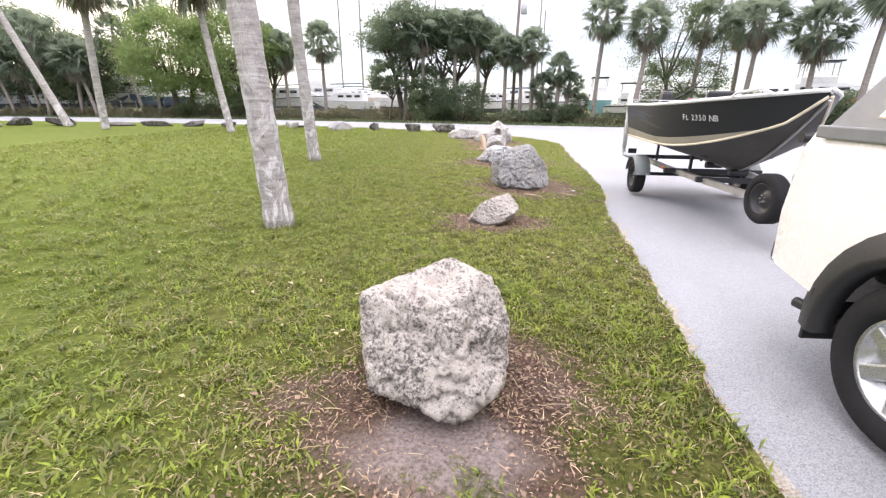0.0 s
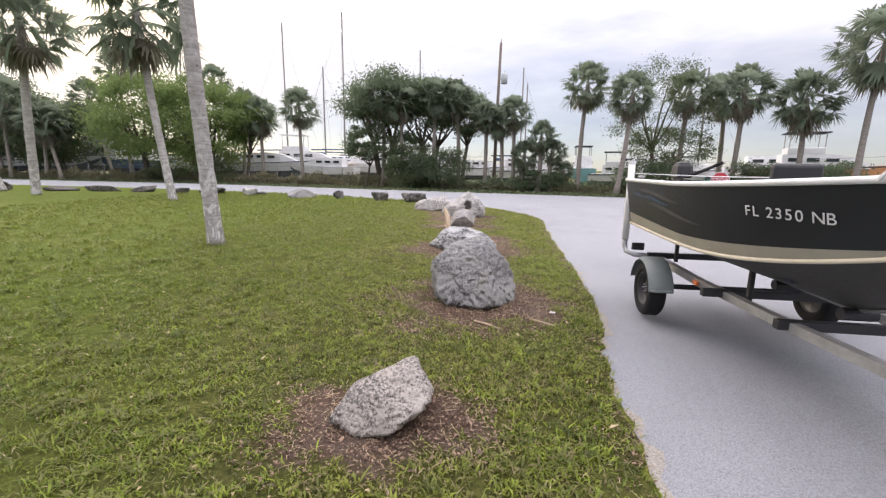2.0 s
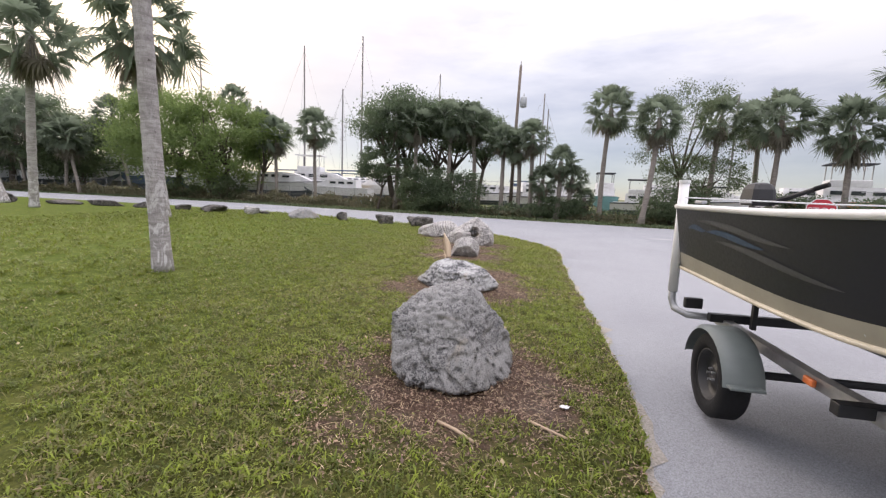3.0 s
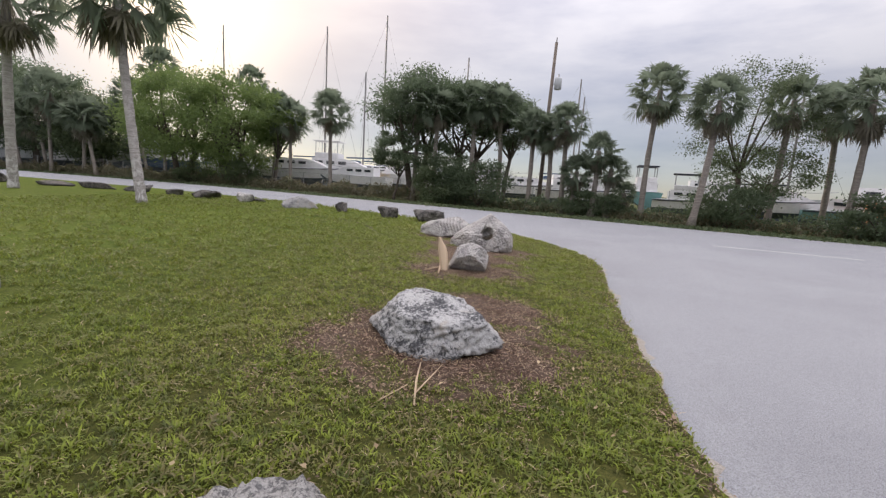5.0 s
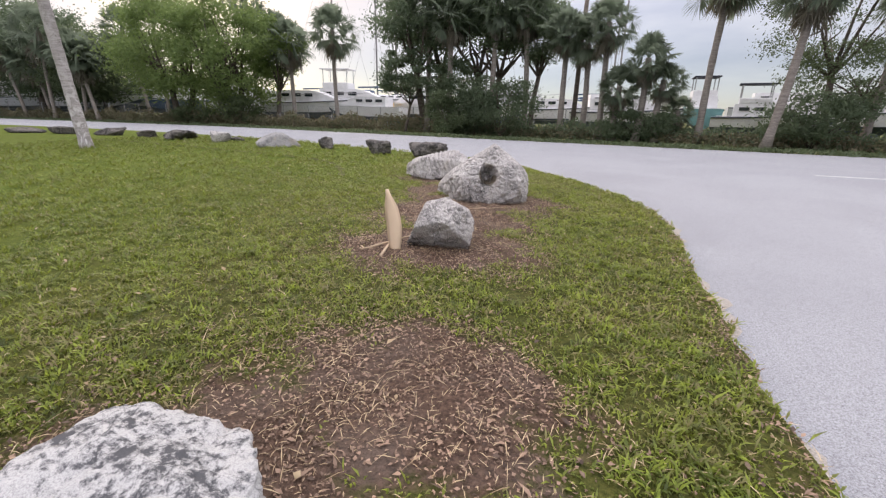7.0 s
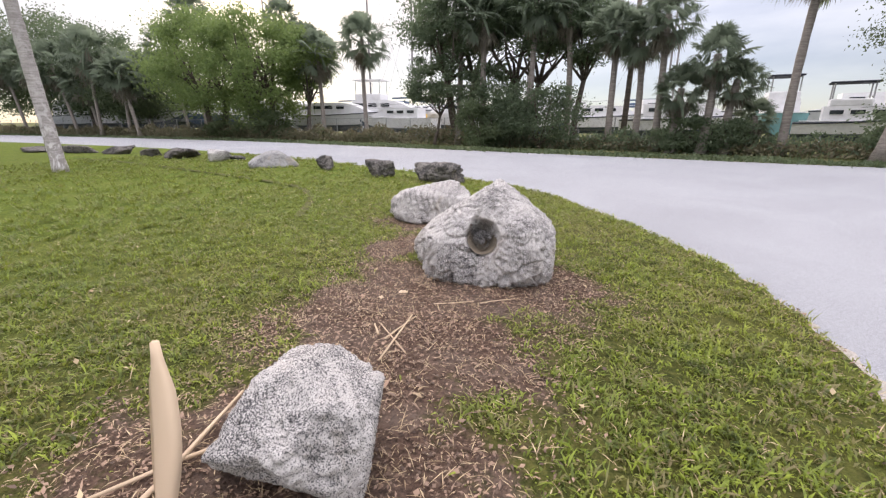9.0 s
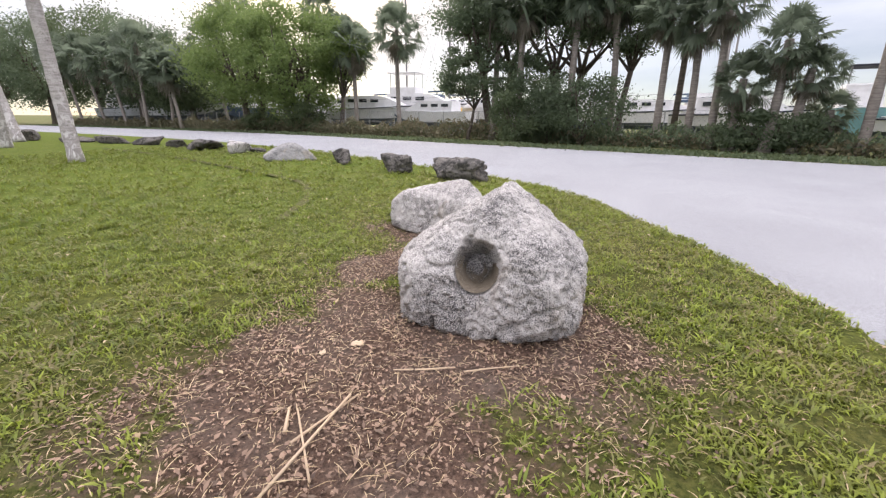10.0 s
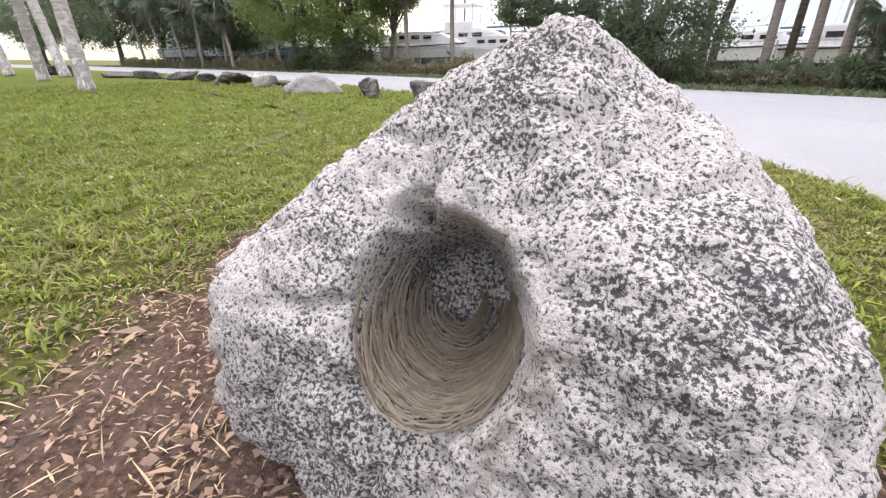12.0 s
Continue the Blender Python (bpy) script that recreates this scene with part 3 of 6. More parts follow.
# ---- boulders ----
def boulder_mesh(name, dims, seed, material, sub=5, cuts=9, rough=0.07, fine=0.02, planes=None, flutes=0.0, hole=None, sharp=11.0, cracks=0.26, lift=None, dents=(), ledges=0.0, pits=0.0):
    """A rounded, many-faced stone, dims wide, deep and high, its foot sunk a little.

    dents are (x, y, z, radius, depth): hollows, or knobs where the depth is negative."""
    rng = np.random.default_rng(seed)
    bm = bmesh.new()
    bmesh.ops.create_icosphere(bm, subdivisions=sub, radius=1.0)
    d = np.array([v.co for v in bm.verts])
    d /= np.linalg.norm(d, axis=1)[:, None]
    if planes is None:
        planes = []
        for _ in range(cuts):
            nrm = rng.standard_normal(3)
            planes.append((*(nrm / np.linalg.norm(nrm)), rng.uniform(0.68, 0.95)))
        planes += [(0, 0, -1, 0.62), (0, 0, 1, 0.92)]
    acc = np.full(len(d), 1e-3 if lift is None else 1e-9)
    for a, b, c, off in planes:
        nrm = np.array([a, b, c]) / math.sqrt(a * a + b * b + c * c)
        acc += np.maximum(d @ nrm / off, 0) ** sharp
    r = acc ** (-1 / sharp)
    p = d * r[:, None] * np.array(dims) / 2
    for x, y, z, radius, depth in dents:
        c = np.array([x, y, z])
        near = np.clip(1 - np.linalg.norm(p - c, axis=1) / radius, 0, 1)
        near = near * near * (3 - 2 * near)
        p -= d * (depth * near)[:, None]
    shift = Vector(rng.uniform(-50, 50, 3))
    size = float(np.mean(np.linalg.norm(p, axis=1)))
    bump = np.empty(len(d))
    for i, v in enumerate(p / size):
        q = Vector(v) * 1.6 + shift
        big = noise.fractal(q, 1.0, 2.1, 4)
        ridge = 1 - abs(noise.noise(q * 2.6)) * 2
        small = noise.fractal(q * 7.0, 0.8, 2.0, 4)
        crack = max(0.0, 0.11 - abs(noise.noise(q * 1.5 + Vector((9, 3, 5))))) + 0.6 * max(0.0, 0.09 - abs(noise.noise(q * 3.1 + Vector((1, 7, 2)))))
        bump[i] = rough * big + 0.35 * rough * ridge + fine * small - cracks * crack
        if ledges:
            bump[i] += ledges * noise.fractal(Vector((q.x * 1.3 + q.z * 0.8, q.y * 1.3, q.z * 5.5 - q.x * 1.2)), 0.9, 2.0, 3)
        if pits:
            bump[i] -= pits * max(0.0, noise.noise(q * 5.0 + Vector((3, 3, 8))) - 0.22) + 0.5 * pits * max(0.0, noise.noise(q * 13.0) - 0.25)
    p = p * (1 + bump)[:, None]
    if flutes:
        wave = np.abs(np.sin(p[:, 0] * 33 + 5.0 * p[:, 2] + 1.5 * np.sin(p[:, 1] * 5) + 1.2 * np.sin(p[:, 2] * 9)))
        p += d * (flutes * (wave ** 0.6 - 0.6) * np.clip(p[:, 2] * 4 + 0.6, 0, 1))[:, None]
    if hole:
        start, axis, ru, rw, depth = hole
        axis = np.array(axis) / np.linalg.norm(axis)
        across = np.cross(axis, (0, 0, 1))
        across /= np.linalg.norm(across)
        above = np.cross(across, axis)
        q = p - np.array(start)
        u, w = q @ across, q @ above
        notch = np.sqrt(((u + 0.055) / 0.085) ** 2 + ((w - 0.15) / 0.085) ** 2)
        e = np.minimum(np.sqrt((u / ru) ** 2 + (w / rw) ** 2), notch * 0.35 + 0.84) + 0.5 * bump
        front = d @ axis < 0
        push = depth * np.clip((1.06 - e) / 0.42, 0, 1)
        dish = 0.05 * np.clip((1.9 - e) / 1.2, 0, 1) ** 2
        p += np.where(front, push + dish, 0)[:, None] * axis
    if lift is None:
        p[:, 2] -= p[:, 2].min() + 0.06 * dims[2]
    else:
        p[:, 2] += lift
    for v, c in zip(bm.verts, p):
        v.co = c
    return mesh_of(name, bm, material, True)


def boulder(x, y, dims, turn, seed, material, label, **more):
    ob = new("boulder", boulder_mesh("boulder", dims, seed, material, **more))
    ob.matrix_basis = pose(x, y, 0, 0, 0, turn)
    return tagged(ob, label, "boulder", "row of boulders along the lawn edge")


# the faces of the large boulders: outward direction and distance from the stone's heart
BLOCK_PLANES = [(-0.1, -0.95, 0.3, 0.34), (0, -0.4, 0.92, 0.41), (0.55, -0.7, 0.4, 0.38), (0, 1, 0.1, 0.36), (0, 0, -1, 0.38), (-0.38, 0.3, 0.88, 0.39), (-0.96, -0.29, -0.03, 0.41), (0.99, -0.13, -0.05, 0.43), (-0.31, -0.63, -0.71, 0.42), (0.37, 0.34, 0.87, 0.45), (0.88, 0.14, 0.45, 0.45), (0.68, -0.48, -0.56, 0.48), (0.98, 0.13, 0.16, 0.43), (0.59, 0.45, 0.67, 0.51)]
COBBLE_PLANES = [(-0.2, -0.9, 0.4, 0.22), (0, 1, 0.1, 0.28), (-0.15, -0.35, 0.92, 0.19), (0.3, -0.5, 0.8, 0.22), (0, 0, -1, 0.22), (-0.43, 0.33, 0.84, 0.17), (0.62, -0.36, -0.7, 0.23), (-0.85, 0.06, 0.53, 0.22), (-0.38, -0.59, -0.72, 0.28), (0.84, 0.3, 0.44, 0.34), (0.13, -0.54, -0.83, 0.24), (0.97, -0.06, -0.24, 0.32)]
WEDGE_PLANES = [(-0.15, -0.9, 0.4, 0.42), (0.8, -0.45, 0.4, 0.36), (0, 1, 0.1, 0.48), (-0.2, -0.45, 0.87, 0.42), (0, 0, -1, 0.43), (0.19, -0.35, -0.92, 0.55), (0.73, 0.1, 0.68, 0.43), (-0.25, 0.16, 0.95, 0.43), (-0.99, -0.15, -0.08, 0.54), (0.99, -0.07, 0.08, 0.55), (-0.11, -0.36, -0.93, 0.55), (-0.64, 0.16, 0.75, 0.45), (-0.97, -0.08, 0.21, 0.56), (-0.69, -0.31, -0.65, 0.62), (0.68, 0.53, 0.5, 0.44), (0.35, 0.15, 0.92, 0.47)]
SLAB_PLANES = [(0.02, -0.24, 0.97, 0.18), (-0.1, -0.95, 0.3, 0.43), (0.5, -0.8, 0.3, 0.47), (0, 1, 0.1, 0.42), (0, 0, -1, 0.3), (0.16, 0.27, 0.95, 0.23), (0.38, -0.33, -0.87, 0.46), (0.81, 0.47, 0.35, 0.43), (-0.7, 0.02, 0.71, 0.44), (0.78, 0.22, 0.59, 0.37), (-0.73, -0.43, -0.53, 0.6), (0.45, 0.57, 0.69, 0.38), (-0.78, -0.51, 0.35, 0.48), (-0.03, -0.41, -0.91, 0.49), (0.75, 0.67, 0.02, 0.31), (-0.42, -0.45, -0.79, 0.55), (-0.36, 0.16, 0.92, 0.35), (-0.04, 0.59, 0.8, 0.52), (0.9, -0.14, -0.41, 0.61)]
STUMP_PLANES = [(-0.2, -0.55, 0.81, 0.26), (-0.05, -1, 0, 0.35), (0.75, -0.6, 0.2, 0.3), (0, 1, 0.1, 0.3), (0, 0, -1, 0.3), (-0.9, -0.3, -0.1, 0.47), (-0.01, -0.31, -0.95, 0.28), (0.03, -0.76, -0.64, 0.26), (0.92, 0.36, -0.18, 0.25), (-0.68, -0.08, 0.73, 0.34), (0.44, 0.26, 0.86, 0.23), (0.99, 0.12, -0.05, 0.31), (-0.9, -0.15, 0.4, 0.3), (0.25, 0.62, 0.75, 0.33), (0.88, 0.23, 0.42, 0.27), (-0.11, 0.46, 0.88, 0.36), (-0.27, 0.13, 0.95, 0.26)]
HOLE_PLANES = [(0.05, -0.98, 0.1, 0.52), (-0.45, -0.72, 0.52, 0.62), (0.32, -0.65, 0.69, 0.445), (0, -0.8, 0.6, 0.43), (0, 1, 0.05, 0.42), (0, 0, -1, 0.47), (-0.54, -0.31, 0.78, 0.44), (-0.54, -0.02, 0.84, 0.41), (0.22, -0.44, -0.87, 0.62), (0.6, 0.1, 0.8, 0.39), (-0.87, -0.5, -0.02, 0.72), (-0.14, -0.55, -0.83, 0.68), (0.8, 0.02, 0.61, 0.43), (1, 0.07, -0.01, 0.58), (-0.12, -0.95, -0.3, 0.72), (-0.76, -0.2, 0.62, 0.54), (-0.31, -0.19, 0.93, 0.46), (0.95, -0.22, 0.24, 0.55), (0.96, -0.06, -0.28, 0.67), (-0.41, -0.91, 0.05, 0.75), (1, -0.05, 0.07, 0.62), (0.93, -0.29, -0.22, 0.71), (0.63, -0.58, -0.51, 0.73), (0.34, -0.73, -0.6, 0.72), (-0.05, -0.84, -0.53, 0.73), (-0.2, -0.86, -0.46, 0.73)]
RIDGE_PLANES = [(-0.1, -0.95, 0.3, 0.4), (0, -0.45, 0.89, 0.3), (0, 1, 0.1, 0.4), (0, 0, -1, 0.35), (0.19, -0.19, -0.96, 0.33), (-0.21, 0.07, 0.98, 0.26), (0.95, 0.32, 0.03, 0.4), (-0.11, -0.34, -0.93, 0.45), (-0.86, -0.45, 0.22, 0.66), (0.54, 0.32, 0.77, 0.35), (-0.54, -0.14, 0.83, 0.43), (-0.72, -0.54, -0.43, 0.72)]
TWO = (2.0, 2.0, 2.0)
HOLLOW = ((-0.03, -0.44, 0.03), (-0.25, 0.90, -0.36), 0.145, 0.165, 0.26)
boulder(1.37, 1.32, TWO, 0, 4, M_ROCK_WARM, "knee-high pale grey limestone boulder with pitted flat faces", sub=6, planes=BLOCK_PLANES, lift=0.33, sharp=34, rough=0.045, fine=0.02, cracks=0.45, pits=0.26,
        dents=[(0.02, -0.05, 0.44, 0.15, 0.09), (-0.1, -0.32, 0.2, 0.16, 0.03), (0.30, -0.30, 0.05, 0.16, 0.05)])
boulder(1.86, 5.16, TWO, 0, 8, M_ROCK_WARM, "low rounded beige limestone rock in bare soil", sub=6, planes=COBBLE_PLANES, lift=0.15, sharp=22, rough=0.06, fine=0.03, pits=0.25, ledges=0.03)
boulder(2.55, 8.15, TWO, 0, 15, M_ROCK_GREY, "large grey weathered limestone boulder with eroded pits", sub=6, planes=WEDGE_PLANES, lift=0.38, sharp=40, rough=0.035, fine=0.03, cracks=0.45, pits=0.28, ledges=0.02,
        dents=[(-0.02, 0.30, 0.50, 0.16, 0.07), (0.42, -0.12, -0.05, 0.25, 0.06), (0.0, -0.42, -0.02, 0.10, 0.05), (-0.25, -0.2, 0.36, 0.14, 0.05), (-0.38, -0.35, -0.25, 0.16, 0.06)])
boulder(2.46, 11.75, TWO, 0, 33, M_ROCK_MARBLED, "flat-topped white and dark grey marbled boulder", sub=6, planes=SLAB_PLANES, lift=0.25, sharp=40, rough=0.03, fine=0.022, cracks=0.30, pits=0.15, ledges=0.06,
        dents=[(0.34, 0.05, 0.20, 0.26, 0.07), (0.58, -0.12, -0.12, 0.22, -0.09), (-0.42, 0.0, 0.1, 0.14, 0.04)])
boulder(2.42, 15.60, TWO, 0, 41, M_ROCK, "small whitish boulder with fine black speckles", sub=6, planes=STUMP_PLANES, lift=0.25, sharp=32, rough=0.035, fine=0.03, cracks=0.2, pits=0.18,
        dents=[(-0.03, -0.32, -0.02, 0.16, 0.05), (0.2, 0.12, 0.25, 0.10, 0.04)])
boulder(2.58, 18.45, TWO, 0, 52, M_ROCK, "large pale boulder with a deep round eroded hollow", sub=7, planes=HOLE_PLANES, lift=0.42, rough=0.035, fine=0.024, cracks=0.32, pits=0.12, sharp=34, hole=HOLLOW,
        dents=[(0.44, -0.02, 0.26, 0.12, 0.05), (0.20, -0.18, 0.38, 0.13, 0.035), (-0.42, -0.42, 0.0, 0.14, 0.05), (-0.2, -0.5, -0.25, 0.12, 0.04), (0.30, -0.38, 0.12, 0.22, -0.05), (0.52, -0.15, 0.02, 0.1, 0.03)])
boulder(1.30, 20.5, TWO, 0, 63, M_ROCK, "pale fluted limestone boulder with parallel grooves", sub=6, flutes=0.05, planes=RIDGE_PLANES, lift=0.30, sharp=22, rough=0.06, fine=0.025, cracks=0.3)
for spot in ((-0.32, 24.5, 0.82, 0.7, 0.46, 7), (-2.03, 25.2, 0.82, 0.7, 0.46, 12), (-4.6, 26.4, 0.62, 0.5, 0.44, 23), (-9.9, 28.3, 0.55, 0.4, 0.2, 31),
             (-13.4, 28.45, 1.2, 0.8, 0.42, 35), (-15.4, 28.85, 1.25, 0.8, 0.34, 39), (-18.2, 29.5, 1.5, 0.8, 0.36, 44), (-21.0, 29.5, 2.1, 0.9, 0.36, 47), (-24.2, 29.3, 1.6, 0.9, 0.3, 58), (-27.5, 29.0, 1.7, 0.9, 0.55, 49), (-31.2, 29.0, 1.4, 0.9, 0.52, 53)):
    boulder(spot[0], spot[1], (spot[2], spot[3], spot[4] * 1.28), spot[5] * 37 % 360 % 40 - 20, spot[5], M_ROCK_DARK, "dark grey limestone rock set in the grass", sub=5, rough=0.16, fine=0.05, cracks=0.5, pits=0.2)
boulder(-6.9, 26.7, (1.45, 0.9, 0.72), 10, 71, M_ROCK_GREY, "long light grey limestone rock in the grass", sub=5)
boulder(-10.5, 27.8, (0.85, 0.7, 0.66), 10, 77, M_ROCK, "whitish limestone rock in the grass", sub=5)


# ---- palms ----
def fan_fronds(name, seed, count, low, high, reach, fan, material, droop=0.35, leaflets=17, broad=0.055):
    """Fan-shaped leaves round a crown's heart, each a stalk and a fan of narrow leaflets."""
    rng = np.random.default_rng(seed)
    verts, faces = [], []
    for k in range(count):
        az = k * 2.39996 + rng.uniform(-0.3, 0.3)
        el = radians(low + (high - low) * ((k + 0.5) / count) ** 0.85) + rng.uniform(-0.15, 0.15)
        d = np.array([math.cos(az) * math.cos(el), math.sin(az) * math.cos(el), math.sin(el)])
        side = np.array([-math.sin(az), math.cos(az), 0.0])
        up = np.cross(d, side)
        L, F = reach * rng.uniform(0.75, 1.15), fan * rng.uniform(0.8, 1.15)
        tip = d * L - np.array([0, 0, droop * 0.35 * L])
        # stalk
        b = len(verts)
        w = 0.025
        verts += [side * w, -side * w, tip - side * w * 0.6, tip + side * w * 0.6]
        faces.append((b, b + 1, b + 2, b + 3))
        roll = rng.uniform(-1.35, 1.35)
        s2 = side * math.cos(roll) + up * math.sin(roll)
        for j in range(leaflets):
            a = radians(-125 + 250 * j / (leaflets - 1)) + rng.uniform(-0.05, 0.05)
            way = d * math.cos(a) + s2 * math.sin(a)
            ln = F * (1.0 - 0.25 * abs(a) / 2.2) * rng.uniform(0.85, 1.1)
            cross = np.cross(way, up)
            cross = cross / (np.linalg.norm(cross) + 1e-6) * F * broad
            mid = tip + way * ln * 0.55 - np.array([0, 0, droop * ln * 0.12])
            end = tip + way * ln * 0.92 - np.array([0, 0, droop * ln * rng.uniform(0.35, 0.75)])
            b = len(verts)
            verts += [tip, mid + cross, end, mid - cross]
            faces.append((b, b + 1, b + 2, b + 3))
    return raw_mesh(name, np.array(verts), np.array(faces), material)


CROWNS = [fan_fronds("crown", 100 + i, 46, -52, 84, 1.05, 0.78, M_PALM, 0.5, 22, 0.062) for i in range(4)]
SKIRTS = [fan_fronds("dead_fronds", 200 + i, 20, -86, -50, 0.85, 0.62, M_PALM_DRY, 0.8, 14, 0.055) for i in range(3)]
palm_count = [0]


def palm(foot, head, size, radius, label, near=False, group="palms along the road", skirt=True):
    """A cabbage palm from its foot to its crown's heart, with a ringed, slightly bent trunk."""
    k = palm_count[0] = palm_count[0] + 1
    rng = random.Random(k * 7)
    root = thing("palm_tree", pose(foot[0], foot[1], -0.06), label, "palm tree", group)
    h = head[2] + 0.06
    dx, dy = head[0] - foot[0], head[1] - foot[1]
    n = 40 if near else 12
    pts, radii = [], []
    bow = rng.uniform(-0.12, 0.12)
    for i in range(n + 1):
        t = i / n
        pts.append((dx * t + bow * math.sin(math.pi * t), dy * t, h * t))
        flare = 1 + (0.14 if near else 0.5) * math.exp(-t * h / 0.28)
        ring = 1 + (0.035 if near else 0.05) * math.sin(i * 2.4) + 0.03 * rng.uniform(-1, 1)
        radii.append(radius * flare * ring * (1 - 0.22 * t))
    part("trunk", tube(pts, radii, 20 if near else 10), M_TRUNK if near else M_TRUNK_FAR, root, smooth=True)
    part("crown", CROWNS[k % 4], None, root, at=Matrix.LocRotScale((dx, dy, h), Euler((0, 0, k * 1.7)), (size, size, size * rng.uniform(0.9, 1.08))))
    if skirt:
        part("skirt", SKIRTS[k % 3], None, root, "hanging dead brown palm fronds", at=Matrix.LocRotScale((dx, dy, h), Euler((0, 0, k * 2.9)), (size, size, size)))
    return root


LAWN_PALM = "cabbage palm with a pale lichen-blotched trunk standing in the lawn"
palm((-1.1, 4.7), (-1.55, 4.9, 9.0), 1.5, 0.185, LAWN_PALM, True, "palms on the lawn")
palm((-3.08, 11.6), (-3.49, 11.9, 9.6), 1.5, 0.165, LAWN_PALM, True, "palms on the lawn")
palm((-12.1, 23.3), (-13.3, 23.7, 8.9), 1.65, 0.19, LAWN_PALM, True, "palms on the lawn")
palm((-21.5, 25.5), (-20.6, 25.2, 8.9), 1.6, 0.22, LAWN_PALM, True, "palms on the lawn")
palm((-26.3, 28.0), (-30.5, 28.4, 9.6), 1.4, 0.24, LAWN_PALM, True, "palms on the lawn")
palm((-30.5, 27.0), (-34.5, 27.4, 9.0), 1.4, 0.24, LAWN_PALM, True, "palms on the lawn")
ROAD_PALM = "cabbage palm with a round dark crown beside the road"
for foot, head, size in (((11.6, 38.4), (11.85, 38.4, 7.9), 0.98), ((13.5, 34.9), (14.1, 34.9, 6.75), 0.95), ((18.9, 37.6), (19.3, 37.6, 7.4), 0.92), ((23.5, 40.1), (23.3, 40.1, 7.5), 1.05),
                         ((22.0, 35.7), (22.2, 35.7, 7.2), 1.05), ((25.2, 33.6), (25.0, 33.6, 6.3), 1.1), ((27.0, 31.2), (27.3, 31.2, 9.0), 1.4), ((36, 28.5), (36.5, 28.5, 9), 1.3),
                         ((1.82, 43.1), (1.5, 43.1, 7.6), 0.95), ((4.2, 41.5), (4.2, 41.5, 6.0), 0.8), ((5.6, 41.2), (5.4, 41.2, 5.6), 0.8), ((6.5, 40.0), (6.4, 40.0, 6.1), 0.8),
                         ((-3.4, 42.4), (-3.4, 42.4, 7.2), 1.0), ((-5.4, 43.6), (-5.2, 43.6, 8.0), 1.0), ((-0.6, 42.8), (-0.4, 42.8, 7.8), 0.95),
                         ((-14.8, 48.2), (-14.9, 48.2, 7.4), 1.1), ((-19.2, 48.5), (-19.3, 48.5, 6.7), 1.1), ((-23.3, 52), (-22.6, 52, 8.3), 0.95), ((-27.5, 55.0), (-27.7, 55, 11.2), 1.0),
                         ((-38.5, 54.2), (-38.8, 54.2, 12.2), 1.25), ((-40.0, 53.3), (-42.0, 53.3, 9.0), 1.2), ((-45.8, 50.5), (-45.3, 50.5, 6.4), 1.4), ((-49.5, 50), (-49.2, 50, 8.6), 1.5), ((-43, 49.5), (-44.2, 49.5, 6.0), 1.25),
                         ((-55, 51), (-57, 51, 7.6), 1.5), ((-60, 51.5), (-62.5, 51.5, 8.2), 1.5), ((-66, 52), (-68, 52, 8.6), 1.6), ((-52, 51.5), (-53, 51.5, 6.0), 1.4)):
    palm(foot, (head[0], head[1], head[2] * 1.06), size * 1.32, 0.19, ROAD_PALM)


# ---- broadleaf trees and shrubs ----
def leaf_cloud(name, centre, radii, clumps, leaves, leaf, seed, material, shell=0.55, low=-0.9, clump_size=0.24):
    """Leaves in many uneven clumps through an egg-shaped crown, with gaps between them."""
    rng = np.random.default_rng(seed)
    c = rng.standard_normal((clumps, 3))
    c /= np.linalg.norm(c, axis=1)[:, None]
    c[:, 2] = np.maximum(c[:, 2], low)
    c *= rng.uniform(shell, 1.0, clumps)[:, None] ** 0.6
    spread = clump_size * rng.uniform(0.6, 1.4, clumps)
    n = clumps * leaves
    own = np.repeat(np.arange(clumps), leaves)
    p = c[own] + rng.standard_normal((n, 3)) * spread[own][:, None] * np.array([0.6, 0.6, 0.42])
    p = p * np.array(radii) + np.array(centre)
    a = rng.standard_normal((n, 3))
    a /= np.linalg.norm(a, axis=1)[:, None]
    b = np.cross(a, rng.standard_normal((n, 3)))
    b /= np.linalg.norm(b, axis=1)[:, None]
    s = (leaf * rng.uniform(0.6, 1.4, n))[:, None]
    v = np.stack([p - a * s, p + b * s * 0.5, p + a * s, p - b * s * 0.5], 1).reshape(-1, 3)
    return raw_mesh(name, v, np.arange(n * 4).reshape(-1, 4), material)


